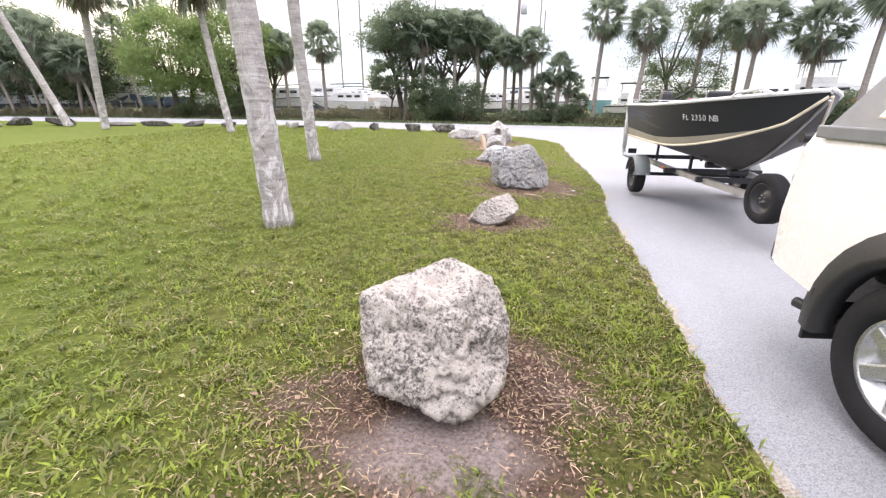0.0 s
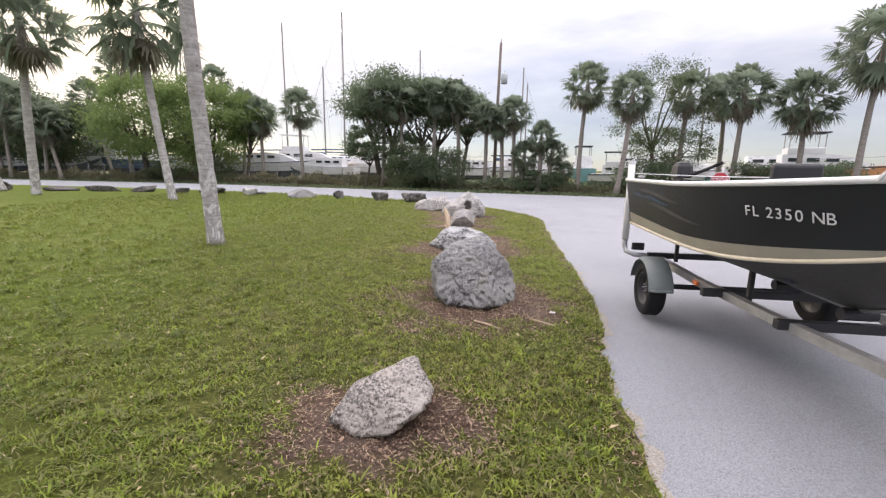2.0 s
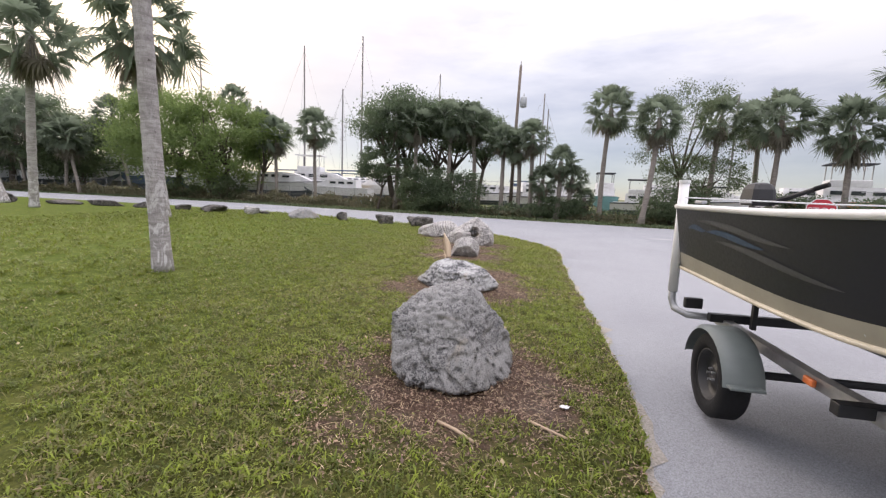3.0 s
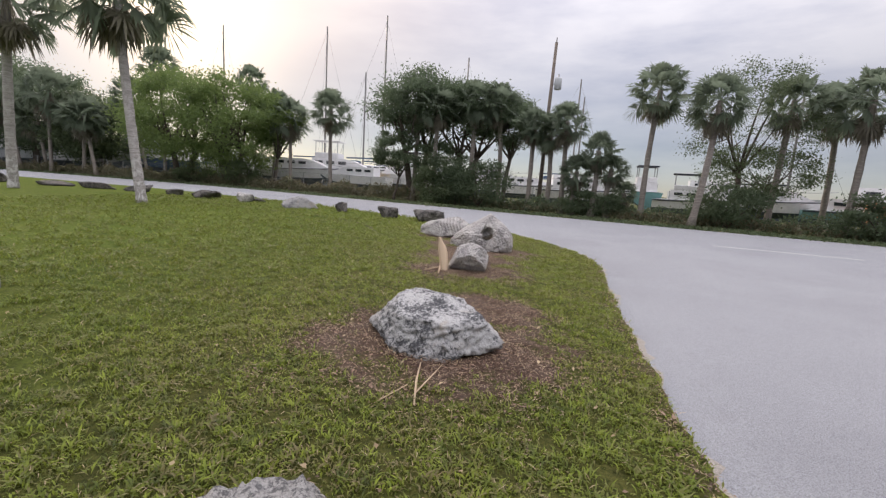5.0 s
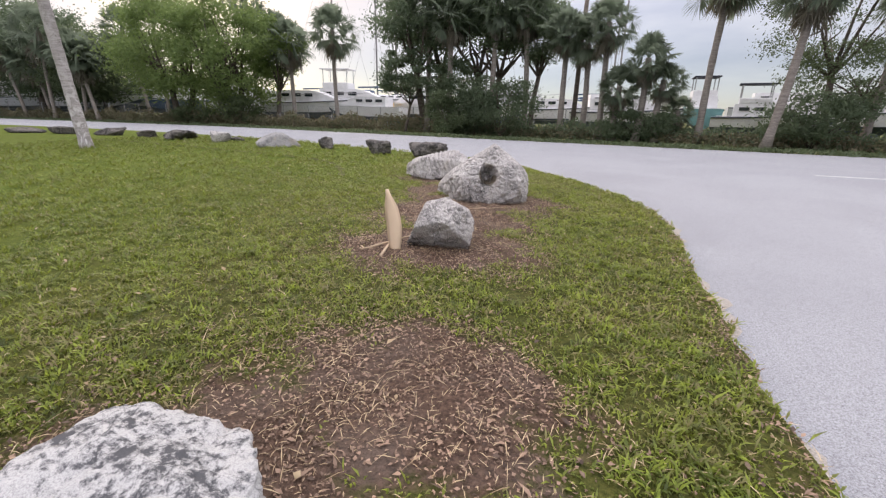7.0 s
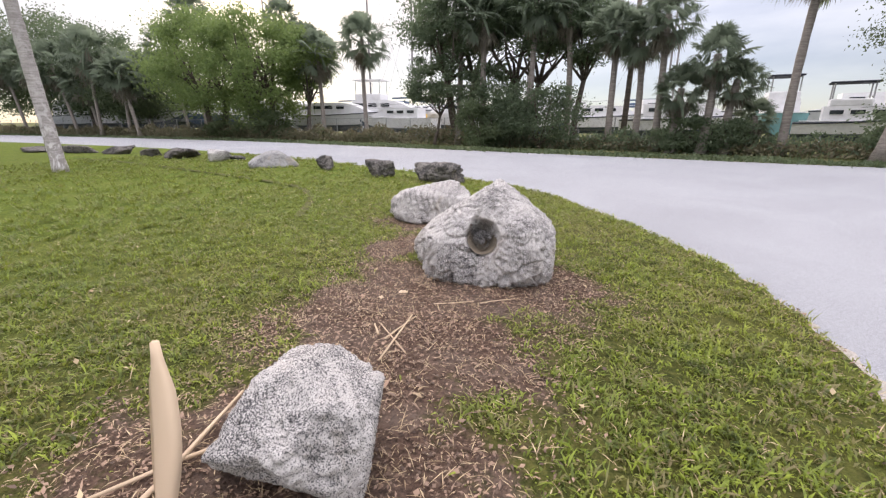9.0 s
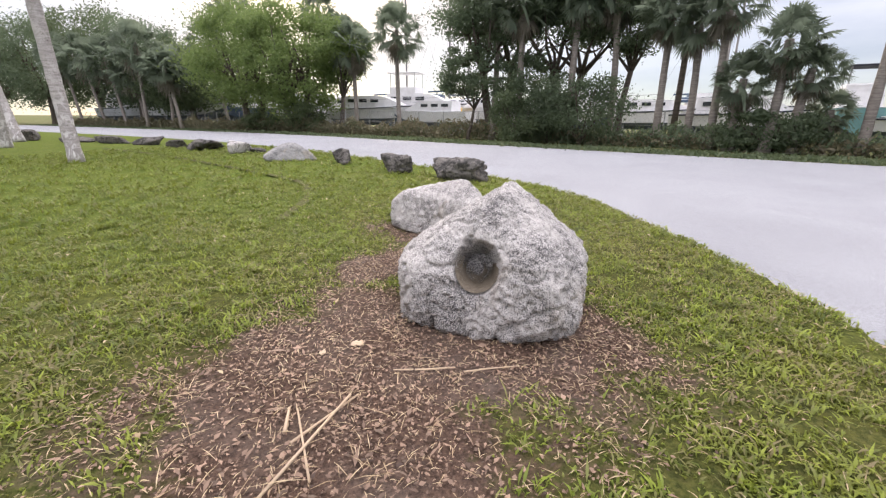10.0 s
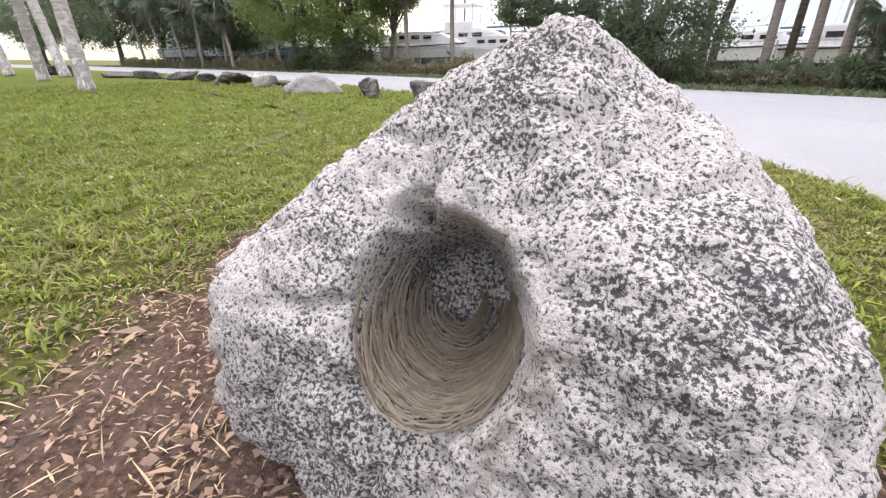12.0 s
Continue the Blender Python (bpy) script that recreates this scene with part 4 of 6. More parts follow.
def limbs(height, crown, spread, seed, radius, count=7, stems=1):
    rng = random.Random(seed)
    bm = bmesh.new()
    for s in range(stems):
        a0 = 2 * math.pi * s / stems + rng.uniform(0, 1)
        off = 0.0 if stems == 1 else 0.5
        foot = Vector((off * math.cos(a0), off * math.sin(a0), 0))
        top = Vector((foot.x + rng.uniform(-0.4, 0.4) + off * math.cos(a0), foot.y + off * math.sin(a0), crown))
        mid = (foot + top) / 2 + Vector((rng.uniform(-0.15, 0.15), rng.uniform(-0.15, 0.15), 0))
        add_tube(bm, [foot, foot + Vector((0, 0, 0.3)), mid, top], [radius * 1.6, radius * 1.15, radius, radius * 0.8], 10)
        for k in range(count):
            a = a0 + k * 2.4 + rng.uniform(-0.3, 0.3)
            e = rng.uniform(0.35, 1.1)
            ln = rng.uniform(0.55, 1.0)
            end = top + Vector((math.cos(a) * spread * ln * math.cos(e), math.sin(a) * spread * ln * math.cos(e), (height - crown) * ln * math.sin(e)))
            bend = (top + end) / 2 + Vector((rng.uniform(-0.3, 0.3), rng.uniform(-0.3, 0.3), -0.15))
            add_tube(bm, [top - Vector((0, 0, 0.2 * k / count)), bend, end], [radius * 0.6, radius * 0.36, radius * 0.1], 6)
            for _ in range(2):
                d = Vector((rng.uniform(-1, 1), rng.uniform(-1, 1), rng.uniform(-0.2, 0.9))) * spread * 0.35
                add_tube(bm, [bend, bend + d * 0.5 + Vector((0, 0, -0.1)), bend + d], [radius * 0.28, radius * 0.18, radius * 0.05], 5)
    return bm


def tree(x, y, height, radii, crown, seed, material, label, clumps=60, leaves=130, leaf=0.16, radius=0.2, stems=1, shell=0.5, group="", clump_size=0.24, offset=(0, 0)):
    root = thing("tree", pose(x, y, -0.08), label, "tree", group)
    part("trunk", limbs(height, crown, radii[0] * 0.8, seed, radius, stems=stems), M_BARK, root, smooth=True)
    part("crown", leaf_cloud("crown", (offset[0], offset[1], height - radii[2]), radii, clumps, leaves, leaf, seed, material, shell, clump_size=clump_size), None, root)
    return root


def shrub(x, y, radii, seed, material, label, clumps=30, leaves=200, leaf=0.08, group=""):
    root = thing("shrub", pose(x, y, -0.08), label, "shrub", group)
    rng = random.Random(seed)
    for k in range(7):
        a = k * 0.9 + rng.uniform(-0.3, 0.3)
        end = Vector((math.cos(a) * radii[0] * 0.7, math.sin(a) * radii[1] * 0.7, radii[2] * rng.uniform(1.0, 1.7)))
        part("stem", tube([(0, 0, 0), end * 0.5 + Vector((0, 0, 0.1)), end], [0.05, 0.035, 0.012], 5), M_BARK, root)
    part("foliage", leaf_cloud("foliage", (0, 0, radii[2] * 0.95), radii, clumps, leaves, leaf, seed, material, 0.35, -0.95, 0.3), None, root)
    return root


FRESH = "broad tree in fresh light green leaf across the road"
tree(-32.0, 49.2, 11.4, (6.0, 4.5, 4.6), 3.0, 301, M_LEAF_LIGHT, FRESH, 110, 260, 0.12, 0.3, 2)
tree(-25.8, 48.6, 11.0, (5.0, 4.0, 4.8), 3.4, 302, M_LEAF_LIGHT, FRESH, 95, 260, 0.12, 0.28, 3)
tree(-21.3, 49.0, 9.2, (3.0, 2.6, 2.6), 3.0, 303, M_LEAF_LIGHT, FRESH, 55, 220, 0.11, 0.18)
OAK = "dense dark green tree among the palms across the road"
tree(-5.2, 44.5, 10.9, (4.4, 3.2, 2.7), 4.2, 311, M_LEAF_DARK, OAK, 95, 240, 0.10, 0.26, 2)
tree(-1.2, 44.6, 9.9, (3.8, 3.0, 2.3), 4.0, 312, M_LEAF_DARK, OAK, 80, 240, 0.10, 0.24, 2)
tree(2.2, 44.2, 8.9, (2.4, 2.2, 2.0), 4.0, 316, M_LEAF_DARK, OAK, 45, 220, 0.10, 0.18)
tree(-6.9, 43.2, 5.7, (1.9, 1.7, 1.6), 2.0, 313, M_LEAF_DARK, "small dark leafy tree at the roadside", 40, 200, 0.085, 0.1)
tree(-3.1, 43.0, 5.0, (2.2, 1.7, 1.7), 1.6, 314, M_LEAF_DARK, "small dark leafy tree at the roadside", 40, 200, 0.085, 0.1)
tree(17.6, 38.6, 10.6, (4.2, 3.0, 3.6), 3.6, 321, M_LEAF_MID, "thin-leaved tree with open airy branches", 95, 110, 0.065, 0.17, shell=0.7, clump_size=0.17)
tree(18.6, 38.2, 5.4, (3.4, 2.2, 1.7), 2.4, 322, M_LEAF_MID, "low airy side tree with sparse leaves", 60, 130, 0.065, 0.1, shell=0.65, clump_size=0.2)
for x, y, h, rx, s in ((-48, 55, 9.5, 6, 331), (-58, 55, 13.5, 7.5, 332), (-68, 56, 15.5, 8.5, 333), (-79, 55, 15.0, 8.5, 334), (-90, 54, 14.5, 9, 335), (-102, 53, 14, 9, 336)):
    tree(x, y, h, (rx, 5, h * 0.42), h * 0.25, s, M_LEAF_MID if s % 2 else M_LEAF_DARK, "large round leafy tree far along the road", 90, 240, 0.16, 0.35)
BUSH = "dense dark green roadside shrub"
shrub(-3.2, 41.3, (1.6, 1.2, 1.5), 341, M_LEAF_MID, BUSH)
shrub(0.4, 41.3, (2.6, 1.4, 2.0), 342, M_LEAF_DARK, BUSH, 44)
shrub(-1.5, 42.0, (1.6, 1.3, 1.7), 343, M_LEAF_DARK, BUSH, 30)
shrub(8.8, 38.9, (2.3, 1.2, 1.0), 351, M_LEAF_DARK, BUSH, 36)
shrub(16.2, 36.6, (2.3, 1.3, 1.35), 344, M_LEAF_DARK, BUSH, 40)
shrub(23.0, 34.3, (2.6, 1.4, 1.3), 345, M_LEAF_DARK, BUSH, 40)
shrub(27.5, 33.2, (2.4, 1.4, 1.3), 346, M_LEAF_DARK, BUSH, 40)
shrub(33, 31.5, (2.8, 1.4, 1.4), 347, M_LEAF_MID, BUSH, 40)
shrub(-24.3, 47.5, (2.2, 1.4, 1.3), 348, M_LEAF_MID, BUSH, 30)
shrub(-30.0, 48.6, (2.4, 1.4, 1.1), 349, M_LEAF_MID, BUSH, 30)
# clump of low palms with heads near the ground
for x, y, h, s in ((7.2, 39.2, 3.0, 0.7), (8.4, 38.6, 4.4, 0.72), (9.4, 38.7, 3.3, 0.66), (10.5, 39.4, 1.7, 0.55)):
    palm((x, y), (x + 0.1, y, h), s * 1.25, 0.2, "low bushy cabbage palm with fronds to the ground", group="low palms by the road")


def hedge(points, height, depth, seed, density, material, label):
    """A ragged belt of brush along a line."""
    line = smooth_line(points, 0.5)
    rng = np.random.default_rng(seed)
    n = len(line) * density
    i = rng.integers(0, len(line) - 1, n)
    p = line[i] + (line[i + 1] - line[i]) * rng.uniform(0, 1, (n, 1))
    p = p + rng.standard_normal((n, 2)) * depth * 0.4
    top = height * (0.75 + 0.4 * ripple(p[:, 0], p[:, 1], 1.3) + 0.2 * ripple(p[:, 0], p[:, 1], 4.0))
    z = top * rng.uniform(0, 1, n) ** 0.8 - 0.06
    c = np.column_stack([p, z])
    a = rng.standard_normal((n, 3))
    a[:, 2] += 0.8
    a /= np.linalg.norm(a, axis=1)[:, None]
    b = np.cross(a, rng.standard_normal((n, 3)))
    b /= np.linalg.norm(b, axis=1)[:, None]
    s = (rng.uniform(0.05, 0.15, n))[:, None]
    v = np.stack([c - a * s, c + b * s * 0.4, c + a * s, c - b * s * 0.4], 1).reshape(-1, 3)
    ob = part("hedge", raw_mesh("hedge", v, np.arange(n * 4).reshape(-1, 4), material), None)
    return tagged(ob, label, "hedge", kind="stuff")


hedge([(-72, 52.5), (-39, 49.8), (-23, 47.6), (-10, 45.0), (-2, 43.2)], 1.25, 1.2, 401, 210, M_BRUSH, "ragged grey-brown brush along the boatyard fence")
hedge([(-72, 52.8), (-39, 50.2), (-23, 48.0), (-10, 45.4), (-2, 43.6)], 1.05, 1.1, 402, 110, M_LEAF_MID, "vines and weeds along the boatyard fence")
hedge([(-2, 42.6), (7, 40.2), (13.5, 38.0), (22, 35.6), (35, 31), (60, 21)], 1.1, 1.2, 403, 180, M_LEAF_DARK, "dark brush at the foot of the palms")
hedge([(-2, 42.4), (7, 40.0), (13.5, 37.4), (22, 35.2), (35, 30.5)], 0.7, 1.0, 404, 110, M_BRUSH, "dry brush at the foot of the palms")
verge_line = far_edge[(far_edge[:, 0] > -75) & (far_edge[:, 0] < 60)]
hedge([tuple(p + [0.1, 0.9]) for p in verge_line[::6]], 0.16, 1.3, 405, 90, M_LEAF_MID, "rough grass on the far verge")


# ---- far boatyard ----
M_GEL = painted("white_gelcoat", (0.78, 0.78, 0.79), 0.35, dirt=0.12)
M_GEL_GREY = painted("grey_gelcoat", (0.50, 0.52, 0.54), 0.4, dirt=0.15)
M_TEAL = painted("teal_hull_paint", (0.16, 0.33, 0.33), 0.5)
M_BLUE = painted("blue_canvas", (0.06, 0.10, 0.16), 0.8)
M_NAVY = painted("dark_canvas", (0.035, 0.04, 0.055), 0.85)
M_ORANGE = painted("faded_orange_paint", (0.72, 0.33, 0.16), 0.5)
M_YELLOW = painted("yellow_plastic", (0.80, 0.50, 0.08), 0.5)
M_BOTTOM = painted("antifouling_paint", (0.10, 0.13, 0.17), 0.8)
M_ALU = painted("dull_aluminium", (0.48, 0.48, 0.49), 0.4, 0.8, dirt=0.2, scale=8)
M_MAST = painted("grey_mast_metal", (0.22, 0.21, 0.21), 0.45, 0.4)
M_STEEL = painted("galvanised_steel", (0.42, 0.43, 0.44), 0.5, 0.7, dirt=0.25, scale=9)
M_WOOD_POLE = bark_material("weathered_pole_wood", (0.24, 0.20, 0.17), (0.13, 0.11, 0.095), 3.0)
gm = Mat("dark_glass", 0.08, 0.0, 0.6)
gm.colour(gm.mix(gm.noise(2.0, 3, 0.5), (0.012, 0.016, 0.02), (0.03, 0.038, 0.045)))
M_GLASS = gm.m


def loft(rows, close_first=True, close_last=True, flip=False):
    """Skins rows of points of equal length."""
    bm = bmesh.new()
    vs = [[bm.verts.new(p) for p in row] for row in rows]
    for a, b in zip(vs, vs[1:]):
        for i in range(len(a) - 1):
            bm.faces.new((a[i], a[i + 1], b[i + 1], b[i]))
    if close_first:
        bm.faces.new(vs[0])
    if close_last:
        bm.faces.new(vs[-1][::-1])
    bmesh.ops.remove_doubles(bm, verts=bm.verts, dist=1e-4)
    bmesh.ops.recalc_face_normals(bm, faces=bm.faces)
    return bm


def hull_rows(length, beam, keel, deck, sheer=0.4, full=2.4, n=14):
    rows = []
    for i in range(n + 1):
        s = i / n
        b = beam / 2 * (1 - max(0, (s - 0.4) / 0.6) ** full) + 0.02
        zt = deck + sheer * s ** 2
        zk = keel + (deck - keel) * 0.85 * max(0, (s - 0.65) / 0.35) ** 2
        zc = zk + (zt - zk) * 0.38
        x = length * (s - 0.5) + (0.5 * sheer * 0)
        rows.append([(x, -b, zt), (x, -b * 0.86, zc), (x, 0, zk), (x, b * 0.86, zc), (x, b, zt)])
    return rows


def windows_row(parent, x0, x1, count, y, z, size, tilt=0):
    for k in range(count):
        x = x0 + (x1 - x0) * (k + 0.5) / count
        part("window", box((size[0], 0.03, size[1]), Matrix.Translation((x, y, z)), 0.012), M_GLASS, parent, "dark tinted window")


def stands(root, length, beam, keel):
    for sx in (-0.3, 0.25):
        for sy in (-0.42, 0.42):
            part("boat_stand", tube([(length * sx, beam * sy * 1.2, 0), (length * sx, beam * sy * 0.75, keel + 0.55)], 0.05, 6), M_STEEL, root)
    part("keel_block", box((0.5, 0.4, keel + 0.25), Matrix.Translation((0, 0, (keel + 0.25) / 2)), 0.02), M_WOOD_POLE, root)


def motor_yacht(x, y, turn, length, deck, hull_mat, label, fly=True, canvas=None):
    root = thing("motor_yacht", pose(x, y, -0.09, 0, 0, turn), label, "boat", "boats stored in the yard")
    beam, keel = length * 0.3, deck * 0.28
    part("hull", loft(hull_rows(length, beam, keel, deck)), hull_mat, root, smooth=False)
    low = [[(x0, y0 * 1.012, z0 - 0.012) for x0, y0, z0 in row[1:4]] for row in hull_rows(length, beam, keel, deck)]
    part("bottom_paint", loft(low, False, False), M_BOTTOM, root, "dark antifouling below the waterline")
    deckbm = bmesh.new()
    rows = hull_rows(length, beam * 0.97, keel, deck + 0.03)
    add_box(deckbm, (length * 0.72, beam * 0.9, 0.05), Matrix.Translation((-length * 0.1, 0, deck + 0.05)), 0.02)
    part("deck", deckbm, M_GEL, root)
    part("rubbing_strip", tube([(p[0][0], p[0][1] - 0.02, p[0][2] - 0.1) for p in rows], 0.05, 6), M_NAVY, root)
    ch = length * 0.12
    cab = loft([[(x0, -w, z0), (x0, -w * 0.9, z1), (x0, w * 0.9, z1), (x0, w, z0)] for x0, w, z0, z1 in
                ((-length * 0.32, beam * 0.4, deck, deck + ch), (length * 0.02, beam * 0.4, deck, deck + ch), (length * 0.12, beam * 0.36, deck, deck + ch * 0.9), (length * 0.3, beam * 0.22, deck + 0.1, deck + ch * 0.25))])
    part("cabin", cab, M_GEL, root)
    windows_row(root, -length * 0.3, length * 0.08, 3, -beam * 0.395, deck + ch * 0.62, (length * 0.085, ch * 0.26))
    windows_row(root, -length * 0.3, length * 0.08, 3, beam * 0.395, deck + ch * 0.62, (length * 0.085, ch * 0.26))
    if fly:
        part("flybridge", box((length * 0.26, beam * 0.72, ch * 0.5), Matrix.Translation((-length * 0.16, 0, deck + ch * 1.22)), 0.08), M_GEL, root)
        part("hardtop", box((length * 0.3, beam * 0.76, 0.1), Matrix.Translation((-length * 0.16, 0, deck + ch * 2.5)), 0.04), canvas or M_GEL, root)
        for sx in (-0.28, -0.04):
            for sy in (-0.32, 0.32):
                part("post", tube([(length * sx, beam * sy, deck + ch * 1.4), (length * sx, beam * sy, deck + ch * 2.5)], 0.04, 6), M_ALU, root)
    part("rail", tube([(length * 0.45, 0, deck + 1.1), (length * 0.3, -beam * 0.33, deck + 0.95), (0, -beam * 0.47, deck + 0.8), (-length * 0.1, -beam * 0.48, deck + 0.75)], 0.025, 5), M_ALU, root)
    stands(root, length, beam, keel)
    return root


def sailing_boat(x, y, turn, length, deck, mast, hull_mat, label, canvas=M_BLUE):
    root = thing("sailing_boat", pose(x, y, -0.09, 0, 0, turn), label, "boat", "boats stored in the yard")
    beam, keel = length * 0.29, deck * 0.4
    part("hull", loft(hull_rows(length, beam, keel, deck, 0.25, 2.0)), hull_mat, root)
    part("deck", box((length * 0.6, beam * 0.8, 0.06), Matrix.Translation((-length * 0.1, 0, deck + 0.04)), 0.02), M_GEL, root)
    part("coachroof", box((length * 0.38, beam * 0.5, 0.5), Matrix.Translation((0, 0, deck + 0.25)), 0.12), M_GEL, root)
    windows_row(root, -length * 0.15, length * 0.15, 4, -beam * 0.25, deck + 0.28, (length * 0.05, 0.14))
    part("mast", tube([(length * 0.08, 0, deck), (length * 0.08, 0, mast)], [0.12, 0.09], 8), M_MAST, root)
    part("boom", tube([(length * 0.07, 0, deck + 1.4), (-length * 0.3, 0, deck + 1.3)], 0.09, 6), canvas, root)
    for end in ((length * 0.49, 0, deck + 0.2), (-length * 0.49, 0, deck + 0.1), (length * 0.05, beam * 0.46, deck), (length * 0.05, -beam * 0.46, deck)):
        part("stay", tube([end, (length * 0.08, 0, mast * 0.97)], 0.012, 4), M_MAST, root)
    part("spreader", tube([(length * 0.08, -0.7, mast * 0.55), (length * 0.08, 0.7, mast * 0.55)], 0.03, 5), M_MAST, root)
    part("keel", box((length * 0.28, 0.25, deck * 0.45), Matrix.Translation((0, 0, keel * 0.6)), 0.06), M_BOTTOM, root)
    part("sprayhood", box((1.2, beam * 0.5, 0.5), Matrix.Translation((-length * 0.2, 0, deck + 0.75)), 0.2, 3), canvas, root)
    stands(root, length, beam, keel)
    return root


YACHT = "white motor yacht standing on stands in the yard"
motor_yacht(-58, 62, 6, 16, 3.0, M_GEL, YACHT)
motor_yacht(-44, 60, 4, 14, 2.9, M_GEL, YACHT, canvas=M_NAVY)
motor_yacht(-33, 62, -4, 13, 2.6, M_GEL, YACHT, False)
motor_yacht(-26, 57, 178, 10, 2.2, M_GEL_GREY, "grey motor cruiser stored behind the trees", False)
motor_yacht(-17.5, 58, 5, 11, 2.4, M_GEL, YACHT, True)
motor_yacht(-9.5, 56, 170, 8.5, 2.2, M_GEL, "white cruiser with a dark canvas top", True, M_NAVY)
motor_yacht(4.5, 56, 4, 8, 1.9, M_GEL, YACHT, False)
motor_yacht(14.8, 50, 80, 7.5, 2.0, M_TEAL, "teal-sided cruiser seen stern on in the yard", True, M_NAVY)
motor_yacht(24, 47, -20, 9, 1.8, M_GEL, YACHT, False)
motor_yacht(29, 44, -22, 8, 1.4, M_TEAL, "teal-hulled motor boat behind the palms", False)
motor_yacht(31.5, 39.5, -24, 9.5, 2.2, M_ORANGE, "faded orange motor boat with a dark hardtop", True, M_NAVY)
motor_yacht(-51, 57, 3, 12, 2.6, M_GEL, YACHT, True)
motor_yacht(-39, 56, 176, 10, 2.3, M_BLUE, "dark blue motor boat behind the fence", False)
motor_yacht(-21, 55, 4, 10, 2.2, M_GEL, YACHT, False)
motor_yacht(-70, 66, 2, 15, 2.6, M_GEL, YACHT, True, M_NAVY)
for k, (x, y, turn, length, deck) in enumerate(((-2.5, 53, 8, 8, 1.9), (9.5, 50, -10, 8.5, 1.7), (20.5, 50, 70, 8, 2.0), (18, 45.5, -18, 7, 1.5), (33, 46, -24, 10, 2.2), (-14, 52.5, 176, 8, 1.8), (-63, 57, 4, 11, 2.4), (0.5, 60, 5, 10, 2.4), (43, 38, -25, 10, 2.2), (-30, 54.2, 174, 8.5, 1.8), (26, 60, -15, 11, 2.4), (11, 62, 3, 11, 2.2))):
    motor_yacht(x, y, turn, length, deck, (M_GEL, M_GEL, M_GEL_GREY, M_GEL)[k % 4], "white motor boat on stands in the crowded yard", k % 3 == 0, (M_GEL, M_NAVY)[k % 2])
SAIL = "white sailing boat with a tall bare mast"
sailing_boat(-24.6, 66, 4, 12, 2.8, 21.5, M_GEL, SAIL)
sailing_boat(-15.0, 62, 8, 12, 2.8, 21.5, M_GEL, SAIL)
sailing_boat(-17.5, 67, 170, 11, 2.6, 16.0, M_GEL, SAIL)
sailing_boat(-5.5, 70, 6, 11, 2.6, 19.0, M_GEL, SAIL)
sailing_boat(-43, 70, 6, 12, 2.7, 23.0, M_GEL, SAIL)
sailing_boat(-88, 74, 6, 12, 2.7, 17.5, M_GEL, SAIL)
sailing_boat(10.0, 72, 6, 12, 2.6, 17.0, M_GEL, SAIL)
sailing_boat(11.3, 76, 6, 11, 2.6, 15.5, M_GEL, SAIL)
sailing_boat(29, 56, -20, 11, 2.2, 13.5, M_GEL_GREY, "grey sailing boat under a dark canvas cover", M_NAVY)
for x, y, w in ((-12.2, 54.5, 0.9), (-30, 56, 1.0)):
    b = thing("storage_drum", pose(x, y, -0.09), "yellow plastic storage drum in the boatyard", "drum", "drums in the boatyard")
    part("shell", lathe([(w * 0.40, 0.9), (w * 0.5, 0.95), (w * 0.52, 1.5), (w * 0.5, 2.2), (w * 0.4, 2.25)]), M_YELLOW, b, smooth=True)
    part("rack", box((w, w, 0.88), Matrix.Translation((0, 0, 0.44)), 0.03), M_STEEL, b)


def chain_fence():
    root = thing("chain_fence", pose(0, 0, 0), "galvanised boatyard fence with posts and mesh", "fence")
    line = smooth_line([(-74, 53.4), (-39, 50.8), (-23, 48.6), (-10, 46.2), (-2, 44.6), (8, 42.4)], 2.6)
    post = mesh_of("post", tube([(0, 0, -0.09), (0, 0, 1.75)], 0.035, 6), M_STEEL)
    for x, y in line:
        part("post", post, None, root, at=pose(x, y, 0))
    for z in (0.1, 0.95, 1.72):
        part("wire_rail", tube([(x, y, z) for x, y in line], 0.016, 4), M_STEEL, root)
    bm = bmesh.new()
    for a, b in zip(line, line[1:]):
        for k in range(13):
            t = k / 13
            p = a + (b - a) * t
            q = a + (b - a) * min(1, t + 0.35)
            add_tube(bm, [(p[0], p[1], 0.05), (q[0], q[1], 1.7)], 0.004, 3, False)
            add_tube(bm, [(q[0], q[1], 0.05), (p[0], p[1], 1.7)], 0.004, 3, False)
    part("wire_mesh", bm, M_STEEL, root)["kind"] = "stuff"


chain_fence()


def utility_pole(x, y, h):
    root = thing("utility_pole", pose(x, y, -0.09, 0, 0.8, 0), "leaning wooden utility pole with a grey transformer", "utility pole")
    part("pole", tube([(0, 0, 0), (0, 0, h * 0.5), (0.05, 0, h)], [0.17, 0.14, 0.11], 10), M_WOOD_POLE, root, smooth=True)
    can = part("transformer", lathe([(0.20, 0), (0.27, 0.04), (0.27, 0.78), (0.24, 0.84), (0.1, 0.9)], sides=18), M_GEL_GREY, root, "grey transformer can", True, pose(0.48, -0.1, h - 3.4))
    part("bushing", tube([(0, 0, 0.88), (0, 0, 1.12)], 0.04, 8), M_STEEL, can)
    part("bracket", box((0.5, 0.08, 0.08), Matrix.Translation((0.22, -0.05, h - 3.0)), 0.01), M_STEEL, root)
    part("insulator", tube([(0.05, 0, h), (0.05, 0, h + 0.35)], [0.05, 0.03], 8), M_MAST, root)


utility_pole(5.05, 42.6, 12.6)

